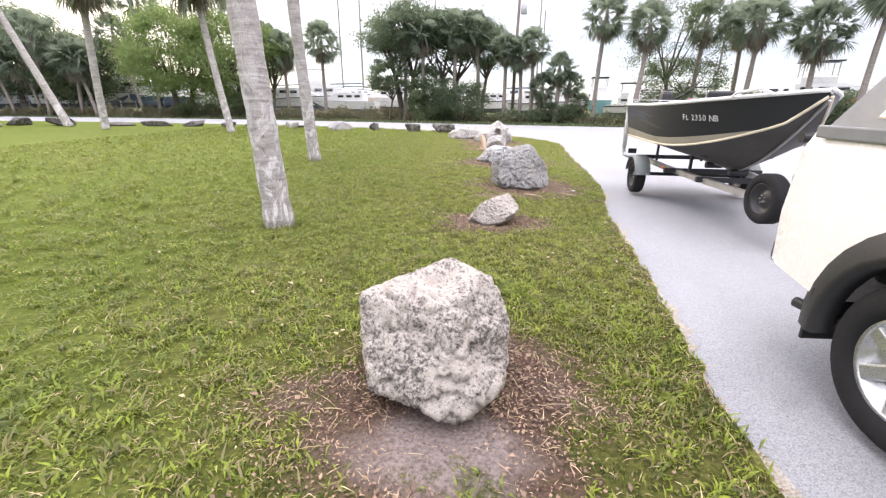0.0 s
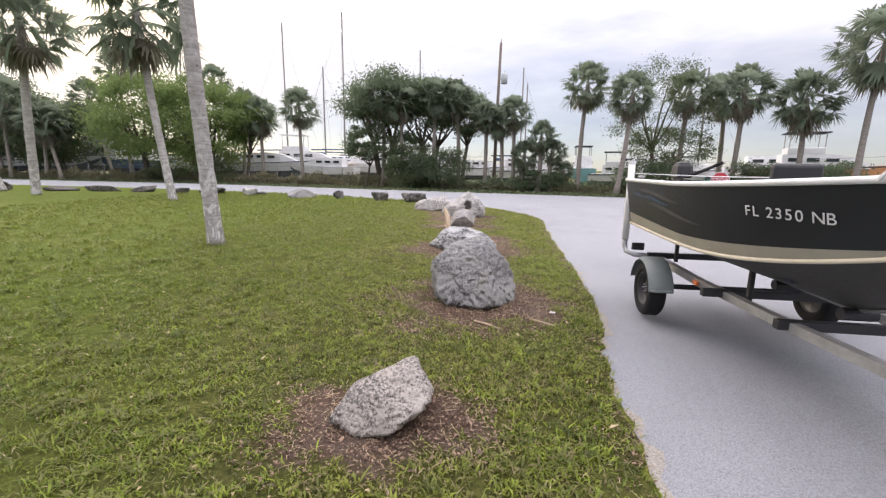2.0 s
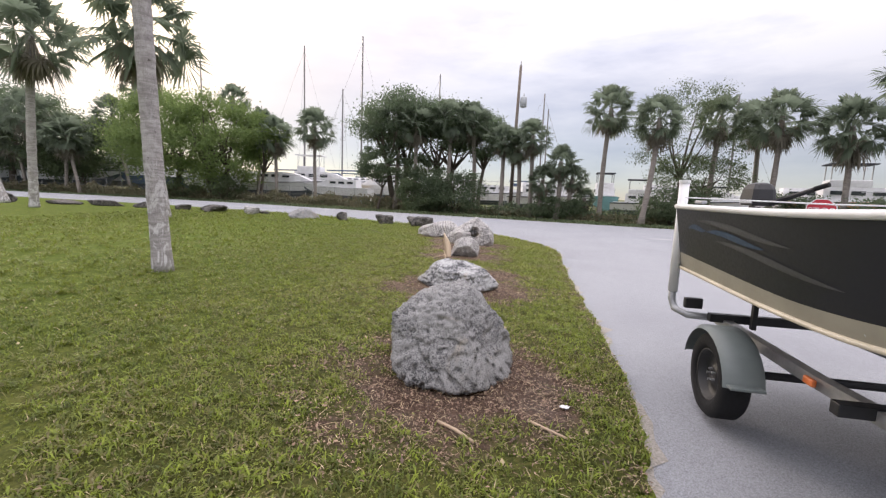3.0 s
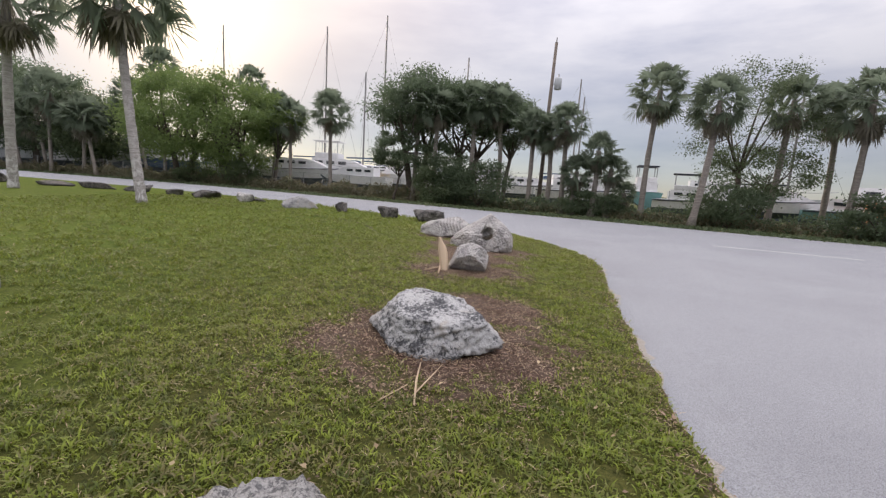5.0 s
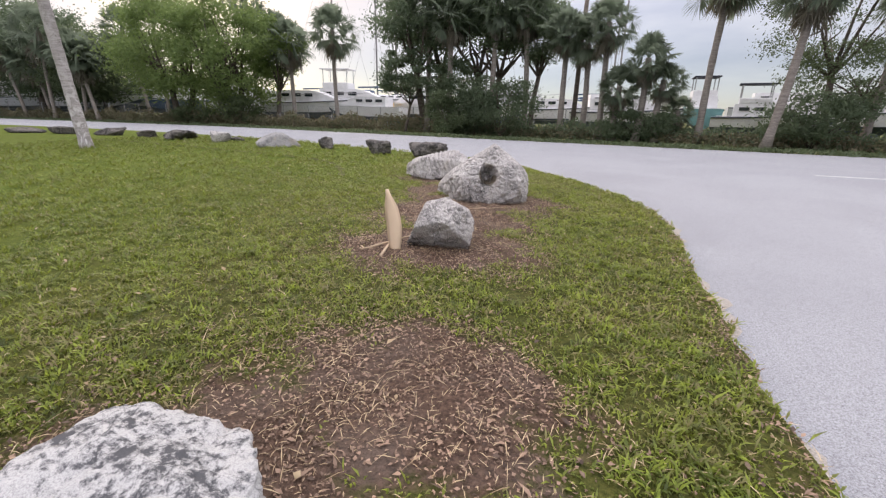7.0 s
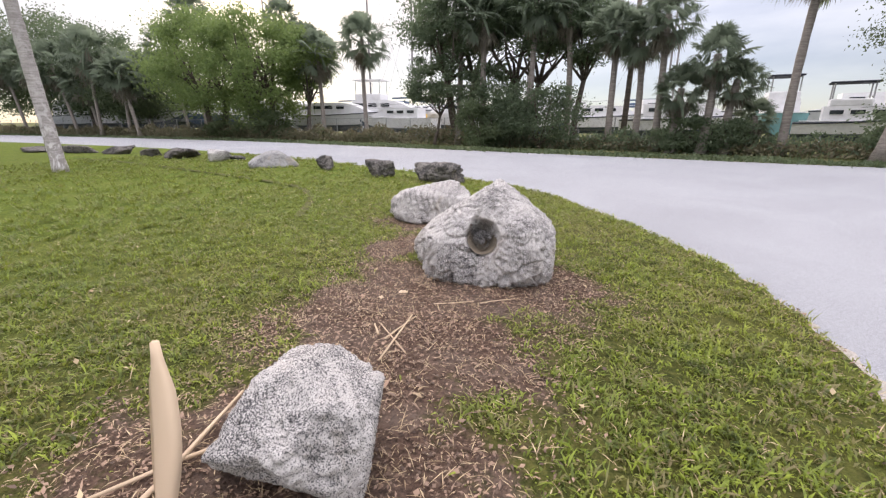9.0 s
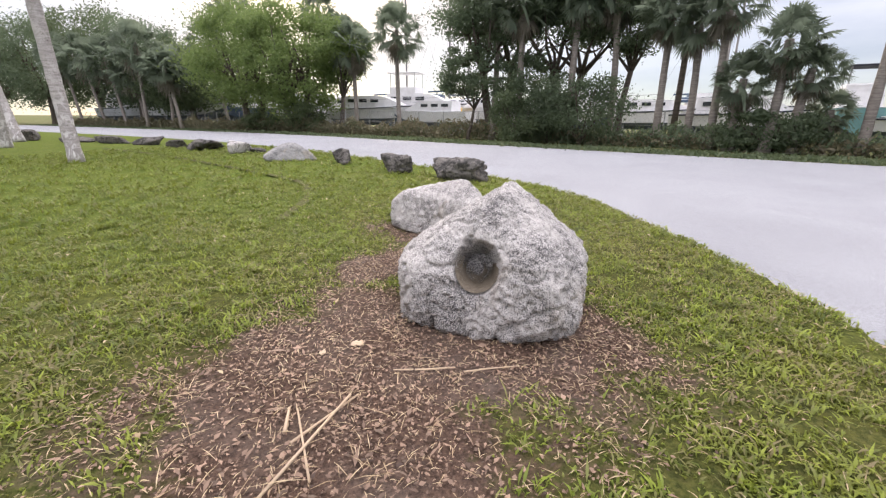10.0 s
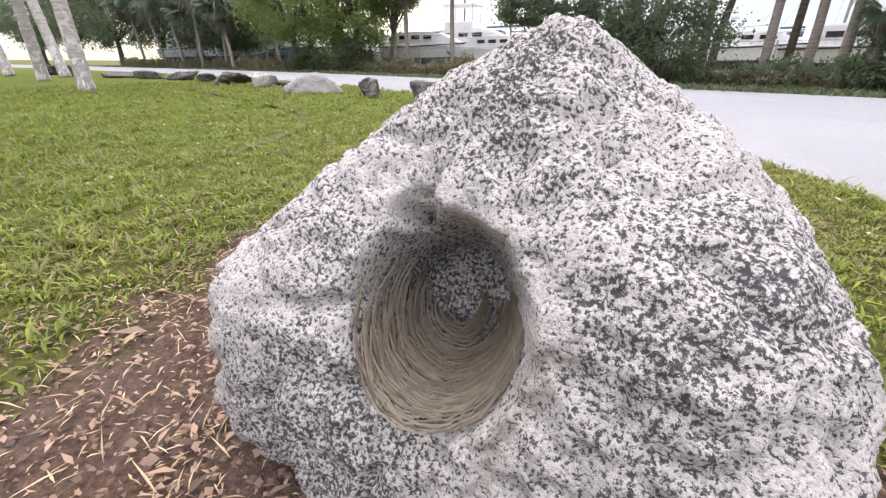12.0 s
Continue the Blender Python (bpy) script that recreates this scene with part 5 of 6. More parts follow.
# ---- the open aluminium boat on its trailer ----
M_HULL_DARK = painted("charcoal_boat_paint", (0.022, 0.024, 0.030), 0.36, 0.0, 0.35, 0.1)
M_HULL_TAN = painted("khaki_boat_paint", (0.33, 0.31, 0.255), 0.4, 0.0, 0.5, 0.12)
M_HULL_CREAM = painted("cream_boat_stripe", (0.66, 0.59, 0.46), 0.4)
M_HULL_BOTTOM = painted("grey_bottom_paint", (0.065, 0.063, 0.06), 0.6, 0.1)
M_WHITE = painted("white_plastic", (0.76, 0.76, 0.76), 0.5, dirt=0.1)
M_BLACK = painted("black_plastic", (0.018, 0.018, 0.020), 0.5, dirt=0.1)
M_RUBBER = painted("tyre_rubber", (0.014, 0.014, 0.015), 0.85, spec=0.25, dirt=0.1)
M_RED = painted("red_sign_face", (0.50, 0.035, 0.05), 0.5)
M_FENDER = painted("grey_green_fender_paint", (0.16, 0.185, 0.18), 0.4)
M_TRAILER = painted("brushed_trailer_metal", (0.50, 0.49, 0.48), 0.38, 0.6, dirt=0.3, scale=6)
M_FLOOR = painted("grey_boat_carpet", (0.14, 0.14, 0.145), 0.95, dirt=0.2)
M_DECAL_WAVE = painted("silver_decal", (0.062, 0.064, 0.07), 0.4)
M_DECAL_BLUE = painted("blue_decal", (0.03, 0.06, 0.11), 0.4)
M_LAMP_ORANGE = painted("amber_lens", (0.75, 0.20, 0.06), 0.3)
M_LETTER = painted("silver_lettering", (0.68, 0.69, 0.70), 0.5)

STERN, BOW = 8.6, 4.15
RIG = Matrix.Translation((5.62, 7.55, 0)) @ pose(0, 0, 0, 0, 0, -5.5) @ Matrix.Translation((0, -7.55, 0))  # boat and trailer stand a little askew


def hull_at(s):
    """Half-widths and heights of the open boat at s, 0 at the stern and 1 at the bow."""
    g = 1.02 * (1 - max(0.0, (s - 0.32) / 0.68) ** 2.6) + 0.015
    c = g * (0.90 - 0.34 * max(0.0, (s - 0.3) / 0.7) ** 1.5)
    zg = 1.60 + 0.16 * max(0.0, (s - 0.35) / 0.65) ** 1.7
    zk = 0.80 - 0.10 * min(1.0, s / 0.5) if s < 0.62 else 0.70 + 0.98 * ((s - 0.62) / 0.38) ** 1.55
    zc = 1.0 - 0.03 * s + 0.58 * max(0.0, (s - 0.45) / 0.55) ** 2.0
    zc = max(zc, zk + 0.012)
    zp = 1.17 - 0.06 * min(1, s / 0.4) + 0.36 * max(0.0, (s - 0.42) / 0.58) ** 1.8
    zp = max(zp, zc + 0.012)
    y = STERN + (BOW - STERN) * s
    return y, g, c, zg, zk, zc, zp


def hull_point(s, z, side=-1):
    """The outer skin at s and height z between the chine and the gunwale."""
    y, g, c, zg, zk, zc, zp = hull_at(s)
    t = (z - zc) / (zg - zc)
    return Vector((side * (c + (g - c) * t ** 0.8), y, z))


def hero_boat():
    root = thing("fishing_boat", RIG @ pose(0, 0, 0), "charcoal and khaki open aluminium fishing boat on a trailer", "boat")
    S = [i / 40 for i in range(41)]

    def band(name, lo, hi, mat, label, out=0.0, steps=4):
        bm = bmesh.new()
        for side in (-1, 1):
            rows = []
            for s in S:
                y, g, c, zg, zk, zc, zp = hull_at(s)
                z0, z1 = lo(zg, zk, zc, zp), hi(zg, zk, zc, zp)
                row = []
                for k in range(steps + 1):
                    p = hull_point(s, z0 + (z1 - z0) * k / steps, side)
                    row.append(bm.verts.new(p + Vector((side * out, 0, 0))))
                rows.append(row)
            for a, b in zip(rows, rows[1:]):
                for k in range(steps):
                    q = (a[k], a[k + 1], b[k + 1], b[k])
                    bm.faces.new(q if side > 0 else q[::-1])
        return part(name, bm, mat, root, label, True)

    band("upper_hull", lambda zg, zk, zc, zp: zp, lambda zg, zk, zc, zp: zg, M_HULL_DARK, "glossy charcoal upper hull side")
    band("lower_hull", lambda zg, zk, zc, zp: zc, lambda zg, zk, zc, zp: zp, M_HULL_TAN, "khaki lower hull side", 0.0)
    bm = bmesh.new()
    for side in (-1, 1):
        pts = [hull_point(s, hull_at(s)[5] + 0.012, side) + Vector((side * 0.008, 0, 0)) for s in S]
        add_tube(bm, pts, 0.017, 8)
    part("spray_rail", bm, M_HULL_CREAM, root, "cream spray rail along the chine", True)
    bm = bmesh.new()
    rows = []
    for s in S:
        y, g, c, zg, zk, zc, zp = hull_at(s)
        row = []
        for k in range(-5, 6):
            t = abs(k) / 5
            row.append(bm.verts.new((math.copysign(c * t, k), y, zk + (zc - zk) * t ** 1.15)))
        rows.append(row)
    for a, b in zip(rows, rows[1:]):
        for k in range(10):
            bm.faces.new((a[k], b[k], b[k + 1], a[k + 1]))
    part("hull_bottom", bm, M_HULL_BOTTOM, root, "dull grey hull bottom", True)
    part("keel_strip", tube([(0, hull_at(s)[0], hull_at(s)[4] - 0.008) for s in S], 0.018, 6), M_ALU, root)
    y, g, c, zg, zk, zc, zp = hull_at(0)
    bm = bmesh.new()
    outline = [(-g, zg), (-c, zc), (0, zk), (c, zc), (g, zg), (0.35, zg - 0.02), (0.3, zg - 0.14), (-0.3, zg - 0.14), (-0.35, zg - 0.02)]
    a = [bm.verts.new((px, y, pz)) for px, pz in outline]
    b = [bm.verts.new((px, y - 0.05, pz)) for px, pz in outline]
    bm.faces.new(a)
    bm.faces.new(b[::-1])
    for k in range(len(a)):
        bm.faces.new((a[k], b[k], b[(k + 1) % len(a)], a[(k + 1) % len(a)]))
    bmesh.ops.recalc_face_normals(bm, faces=bm.faces)
    part("transom", bm, M_HULL_DARK, root)
    bm = bmesh.new()
    for side in (-1, 1):
        add_tube(bm, [hull_point(s, hull_at(s)[3], side) + Vector((0, 0, 0.012)) for s in S], 0.024, 8)
    part("gunwale", bm, M_WHITE, root, "pale rolled gunwale rail", True)
    # inside: side linings, floor, benches, fore deck
    bm = bmesh.new()
    for side in (-1, 1):
        rows = []
        for s in S[:-2]:
            y, g, c, zg, zk, zc, zp = hull_at(s)
            rows.append([bm.verts.new((side * max(0.0, g - 0.03), y, zg)), bm.verts.new((side * max(0.0, c - 0.05), y, max(zc, 1.02)))])
        for a, b in zip(rows, rows[1:]):
            bm.faces.new((a[0], a[1], b[1], b[0]))
    part("side_lining", bm, M_GEL_GREY, root)
    bm = bmesh.new()
    pr = None
    for s in S[:-6]:
        y, g, c, zg, zk, zc, zp = hull_at(s)
        z = max(1.03, zc + 0.005)
        row = (bm.verts.new((-c + 0.04, y, z)), bm.verts.new((c - 0.04, y, z)))
        if pr:
            bm.faces.new((pr[0], pr[1], row[1], row[0]))
        pr = row
    part("floor", bm, M_FLOOR, root)
    for s, depth in ((0.18, 0.35), (0.48, 0.35)):
        y, g, c, zg, zk, zc, zp = hull_at(s)
        part("bench", box((2 * c, depth, 0.34), Matrix.Translation((0, y, 1.21)), 0.02), M_GEL_GREY, root)
    bm = bmesh.new()
    pr = None
    for s in S[28:]:
        y, g, c, zg, zk, zc, zp = hull_at(s)
        row = (bm.verts.new((-g + 0.02, y, zg - 0.03)), bm.verts.new((g - 0.02, y, zg - 0.03)))
        if pr:
            bm.faces.new((pr[0], pr[1], row[1], row[0]))
        pr = row
    part("fore_deck", bm, M_FLOOR, root)
    # registration letters on the side, one by one along the hull
    step = 0.0
    for ch in "FL 2350 NB":
        if ch == " ":
            step += 0.010
            continue
        s = 0.635 + step
        step += 0.0150
        p, q = hull_point(s, 1.44), hull_point(s + 0.02, 1.44)
        up = hull_point(s, 1.52) - p
        way = (q - p).normalized()
        nrm = way.cross(up).normalized()
        cu = bpy.data.curves.new("glyph", "FONT")
        cu.body, cu.size, cu.extrude, cu.align_x = ch, 0.115, 0.001, "CENTER"
        tmp = bpy.data.objects.new("glyph", cu)
        me = bpy.data.meshes.new_from_object(tmp)
        bpy.data.objects.remove(tmp)
        me.materials.append(M_LETTER)
        m = Matrix((way, nrm.cross(way), nrm)).transposed().to_4x4()
        part("registration_letter", me, None, root, at=Matrix.Translation(p + nrm * 0.008 - Vector((0, 0, 0.03))) @ m)
    # wave-shaped decals aft
    for s0, s1, z0, dz, mat in ((0.12, 0.42, 1.50, -0.07, M_DECAL_WAVE), (0.16, 0.36, 1.42, -0.03, M_DECAL_BLUE), (0.07, 0.16, 1.42, 0.02, M_DECAL_BLUE), (0.2, 0.5, 1.36, -0.10, M_DECAL_WAVE)):
        bm = bmesh.new()
        pr = None
        for k in range(17):
            t = k / 16
            z = z0 + dz * t + 0.015 * math.sin(t * 5)
            w = 0.022 * math.sin(math.pi * t) ** 0.7 + 0.001
            out = Vector((-0.006, 0, 0))
            row = (bm.verts.new(hull_point(s0 + (s1 - s0) * t, z - w) + out), bm.verts.new(hull_point(s0 + (s1 - s0) * t, z + w) + out))
            if pr:
                bm.faces.new((pr[0], row[0], row[1], pr[1]))
            pr = row
        part("decal", bm, mat, root, "faded wave decal")
    part("line", tube([(-0.98, 8.55, 1.70), (-0.3, 7.6, 1.68), (0.4, 6.6, 1.69)], 0.006, 5), M_WHITE, root, "thin white line")
    part("cleat", box((0.05, 0.16, 0.03), Matrix.Translation((-0.93, 8.3, 1.66)), 0.008), M_ALU, root)
    # grab handle at the bow
    part("bow_handle", tube([(-0.62, 4.95, 1.70), (-0.60, 4.90, 1.76), (-0.45, 4.6, 1.80), (-0.38, 4.5, 1.74)], 0.016, 6), M_WHITE, root)
    return root


hero_boat()


def outboard():
    root = thing("outboard_motor", RIG @ pose(-0.28, STERN + 0.08, 1.55) @ Matrix.Scale(0.61, 4), "black outboard motor with a tiller on the transom", "outboard motor")
    part("clamp", box((0.24, 0.24, 0.22), Matrix.Translation((0, -0.1, 0.02)), 0.02), M_BLACK, root)
    rows = []
    for z, w, d0, d1 in ((0.16, 0.15, -0.16, 0.30), (0.26, 0.17, -0.18, 0.32), (0.42, 0.155, -0.16, 0.28), (0.50, 0.12, -0.12, 0.22), (0.525, 0.07, -0.06, 0.14)):
        rows.append([(-w, d0 + 0.04, z), (-w, d1 - 0.06, z), (-w * 0.6, d1, z), (w * 0.6, d1, z), (w, d1 - 0.06, z), (w, d0 + 0.04, z), (w * 0.6, d0, z), (-w * 0.6, d0, z), (-w, d0 + 0.04, z)])
    part("cowl", loft(rows), M_BLACK, root, smooth=False)
    part("cowl_band", box((0.345, 0.40, 0.03), Matrix.Translation((0, 0.07, 0.21)), 0.01), M_GEL_GREY, root, "pale band round the cowl")
    part("midsection", box((0.13, 0.2, 0.62), Matrix.Translation((0, 0.12, -0.16)), 0.03), M_BLACK, root)
    part("tiller", tube([(0.08, -0.12, 0.2), (0.2, -0.4, 0.3), (0.38, -0.72, 0.44)], [0.045, 0.04, 0.032], 8), M_BLACK, root)
    part("grip", tube([(0.36, -0.69, 0.43), (0.44, -0.84, 0.49)], 0.036, 8), M_RUBBER, root)
    part("propeller", lathe([(0.02, 0.0), (0.12, 0.02), (0.11, 0.06), (0.02, 0.08)], sides=12), M_BLACK, root, at=pose(0, 0.22, -0.55, 90, 0, 0))


outboard()


def stop_sign():
    m = look((0, 0, 0), Vector((-0.42, -0.9, 0))) @ Matrix()
    root = thing("stop_sign", RIG @ pose(0.08, 8.38, 1.45, 0, 0, -33) @ Matrix.Scale(0.68, 4), "small red octagonal stop sign inside the boat", "sign")
    pts = [(0.17 * math.cos(radians(22.5 + 45 * k)), 0.17 * math.sin(radians(22.5 + 45 * k))) for k in range(8)]
    for scale, depth, mat, name in ((1.0, 0.006, M_WHITE, "plate"), (0.92, 0.009, M_RED, "face")):
        bm = bmesh.new()
        a = [bm.verts.new((x * scale, -depth, 0.26 + z * scale)) for x, z in pts]
        b = [bm.verts.new((x * scale, depth * 0.5, 0.26 + z * scale)) for x, z in pts]
        bm.faces.new(a[::-1])
        bm.faces.new(b)
        for k in range(8):
            bm.faces.new((a[k], a[(k + 1) % 8], b[(k + 1) % 8], b[k]))
        bmesh.ops.recalc_face_normals(bm, faces=bm.faces)
        part(name, bm, mat, root)
    cu = bpy.data.curves.new("word", "FONT")
    cu.body, cu.size, cu.extrude, cu.align_x = "STOP", 0.115, 0.001, "CENTER"
    tmp = bpy.data.objects.new("word", cu)
    me = bpy.data.meshes.new_from_object(tmp)
    bpy.data.objects.remove(tmp)
    me.materials.append(M_WHITE)
    part("lettering", me, None, root, at=pose(0, -0.012, 0.22, 90, 0, 0))
    part("stick", tube([(0, 0.012, -0.3), (0, 0.012, 0.3)], 0.012, 6), M_WOOD_POLE, root)


stop_sign()
for dx, dy, w in ((0.45, 6.05, 0.16), (0.1, 6.9, 0.14)):
    b = thing("bottle", RIG @ pose(dx, dy, 1.38), "white plastic jug standing in the boat", "jug", "jugs in the boat")
    part("body", box((w, w * 0.7, 0.3), Matrix.Translation((0, 0, 0.15)), 0.03, 3), M_WHITE, b)
    part("cap", tube([(0, 0, 0.3), (0, 0, 0.345)], 0.03, 10), M_BLACK, b)
b = thing("seat_cushion", RIG @ pose(-0.1, 6.35, 1.38), "black folded fishing seat on the bench", "seat")
part("cushion", box((0.42, 0.40, 0.1), Matrix.Translation((0, 0, 0.16)), 0.04, 3), M_BLACK, b)
part("backrest", box((0.42, 0.09, 0.28), Matrix.Translation((0, 0.2, 0.30)), 0.04, 3), M_BLACK, b)
part("pedestal", tube([(0, 0, 0), (0, 0, 0.12)], 0.05, 10), M_STEEL, b)


def wheel(parent, name, m, r, width, rim_mat, spokes, tread=True):
    w = part(name, lathe([(r * 0.62, -width * 0.42), (r * 0.74, -width * 0.5), (r * 0.93, -width * 0.47), (r, -width * 0.34), (r, width * 0.34), (r * 0.93, width * 0.47), (r * 0.74, width * 0.5), (r * 0.62, width * 0.42)], "x", 36, True), M_RUBBER, parent, "black rubber tyre", True, m)
    part("rim", lathe([(r * 0.62, -width * 0.42), (r * 0.58, -width * 0.38), (r * 0.55, -width * 0.12), (r * 0.30, -width * 0.06), (r * 0.2, -width * 0.2), (r * 0.05, -width * 0.22), (r * 0.05, width * 0.3), (r * 0.55, width * 0.3), (r * 0.62, width * 0.42)], "x", 30, True), rim_mat, w, smooth=True)
    if spokes:
        for k in range(spokes):
            a = 2 * math.pi * k / spokes
            part("spoke", box((width * 0.16, r * 0.20, r * 0.46), Matrix.Rotation(a, 4, "X") @ Matrix.Translation((-width * 0.3, 0, r * 0.36)), 0.012), rim_mat, w)
    for k in range(5):
        a = 2 * math.pi * k / 5
        part("lug_nut", tube([(-width * 0.34, r * 0.14 * math.cos(a), r * 0.14 * math.sin(a)), (-width * 0.14, r * 0.14 * math.cos(a), r * 0.14 * math.sin(a))], r * 0.03, 6), M_STEEL, w)
    return w


def trailer():
    root = thing("boat_trailer", RIG @ pose(0, 0, 0), "galvanised boat trailer with black steel wheels and guide posts", "trailer")
    for sx, name in ((-1, "left"), (1, "right")):
        part("frame_rail", tube([(sx * 0.60, 8.45, 0.55), (sx * 0.58, 7.0, 0.55), (sx * 0.46, 5.9, 0.54), (sx * 0.30, 4.9, 0.53), (sx * 0.05, 3.9, 0.53)], 0.055, 4), M_TRAILER, root)
        wheel(root, "tyre", pose(sx * 0.93, 7.55, 0.325) if sx < 0 else pose(sx * 0.93, 7.55, 0.325, 0, 0, 180), 0.325, 0.20, M_BLACK, 0)
        bm = bmesh.new()
        rows = []
        for k in range(15):
            a = radians(8 + 164 * k / 14)
            rows.append([(sx * 0.79, 7.55 + 0.385 * math.cos(a), 0.33 + 0.36 * math.sin(a)), (sx * 0.83, 7.55 + 0.40 * math.cos(a), 0.33 + 0.385 * math.sin(a)),
                         (sx * 1.03, 7.55 + 0.40 * math.cos(a), 0.33 + 0.38 * math.sin(a)), (sx * 1.06, 7.55 + 0.375 * math.cos(a), 0.33 + 0.345 * math.sin(a))])
        part("fender", loft(rows, False, False), M_FENDER, root, "rounded grey-green metal fender", True)
        part("fender_step", box((0.22, 0.09, 0.02), Matrix.Translation((sx * 0.93, 7.14, 0.40)), 0.006), M_FENDER, root)
        part("guide_post", tube([(sx * 0.98, 8.62, 0.76), (sx * 0.98, 8.62, 1.84)], 0.045, 12), M_WHITE, root, "white plastic guide post", True)
        part("guide_cap", tube([(sx * 0.98, 8.62, 1.84), (sx * 0.98, 8.62, 1.87)], 0.052, 12), M_WHITE, root)
        part("guide_bracket", tube([(sx * 0.60, 8.35, 0.58), (sx * 0.9, 8.40, 0.58), (sx * 0.97, 8.55, 0.60), (sx * 0.98, 8.62, 0.68), (sx * 0.98, 8.62, 0.80)], 0.035, 8), M_STEEL, root, smooth=True)
        part("tail_lamp", box((0.16, 0.06, 0.10), Matrix.Translation((sx * 0.86, 8.40, 0.70)), 0.012), M_BLACK, root, "dark tail lamp box")
        part("side_marker", box((0.03, 0.10, 0.05), Matrix.Translation((sx * 0.655, 6.98, 0.56)), 0.01), M_LAMP_ORANGE, root, "amber side marker lamp")
        part("bunk", box((0.09, 2.6, 0.06), Matrix.Translation((sx * 0.42, 7.1, 0.90)), 0.01), M_NAVY, root, "carpeted bunk board")
        for y in (8.2, 6.4):
            part("bunk_bracket", box((0.04, 0.05, 0.34), Matrix.Translation((sx * 0.42, y, 0.71)), 0.005), M_BLACK, root)
    part("axle", tube([(-0.85, 7.55, 0.36), (0.85, 7.55, 0.36)], 0.032, 8), M_BLACK, root)
    for y, z in ((8.3, 0.60), (6.6, 0.56), (5.75, 0.55)):
        part("cross_member", box((1.5 if y > 6 else 1.1, 0.075, 0.075), Matrix.Translation((0, y, z)), 0.006), M_BLACK, root)
    for y in (6.6, 5.75):
        part("keel_roller", tube([(-0.12, y - 0.02, 0.67), (0.12, y - 0.02, 0.67)], 0.05, 12), M_BLACK, root)
    part("tongue", box((0.09, 3.1, 0.09), Matrix.Translation((0, 3.7, 0.52)), 0.008), M_TRAILER, root)
    part("winch_post", tube([(-0.02, 4.35, 0.55), (0.0, 4.05, 1.15)], 0.05, 4), M_TRAILER, root)
    part("winch", box((0.2, 0.2, 0.2), Matrix.Translation((0, 4.12, 1.12)), 0.03), M_BLACK, root)
    part("bow_stop", tube([(-0.1, 4.28, 1.28), (0.1, 4.28, 1.28)], 0.06, 12), M_BLACK, root)
    part("safety_chain", tube([(-0.1, 4.15, 1.0), (-0.12, 4.2, 0.85), (-0.08, 4.25, 0.75)], 0.014, 5), M_STEEL, root)
    part("spare_bracket", box((0.14, 0.1, 0.16), Matrix.Translation((-0.12, 4.35, 0.56)), 0.01), M_STEEL, root)
    wheel(root, "spare_tyre", pose(-0.26, 4.35, 0.56, 0, 0, 8), 0.30, 0.19, M_BLACK, 0)
    part("coupler", box((0.12, 0.3, 0.12), Matrix.Translation((0, 2.35, 0.54)), 0.03), M_STEEL, root)
    part("jack", tube([(0.14, 3.1, 0.25), (0.14, 3.1, 0.95)], 0.035, 8), M_STEEL, root)


trailer()

# ---- the white pickup with a canopy ----
M_TRUCK = painted("white_car_paint", (0.80, 0.78, 0.745), 0.25, 0.0, 0.5, 0.04, 2.0)
M_TRIM = painted("grey_window_trim", (0.20, 0.21, 0.22), 0.45)
M_ALLOY = painted("silver_alloy", (0.55, 0.56, 0.57), 0.3, 0.85, dirt=0.15, scale=10)
M_TAIL = painted("red_tail_lamp", (0.52, 0.03, 0.04), 0.25)
M_CHROME = painted("bumper_chrome", (0.6, 0.6, 0.62), 0.18, 0.9)


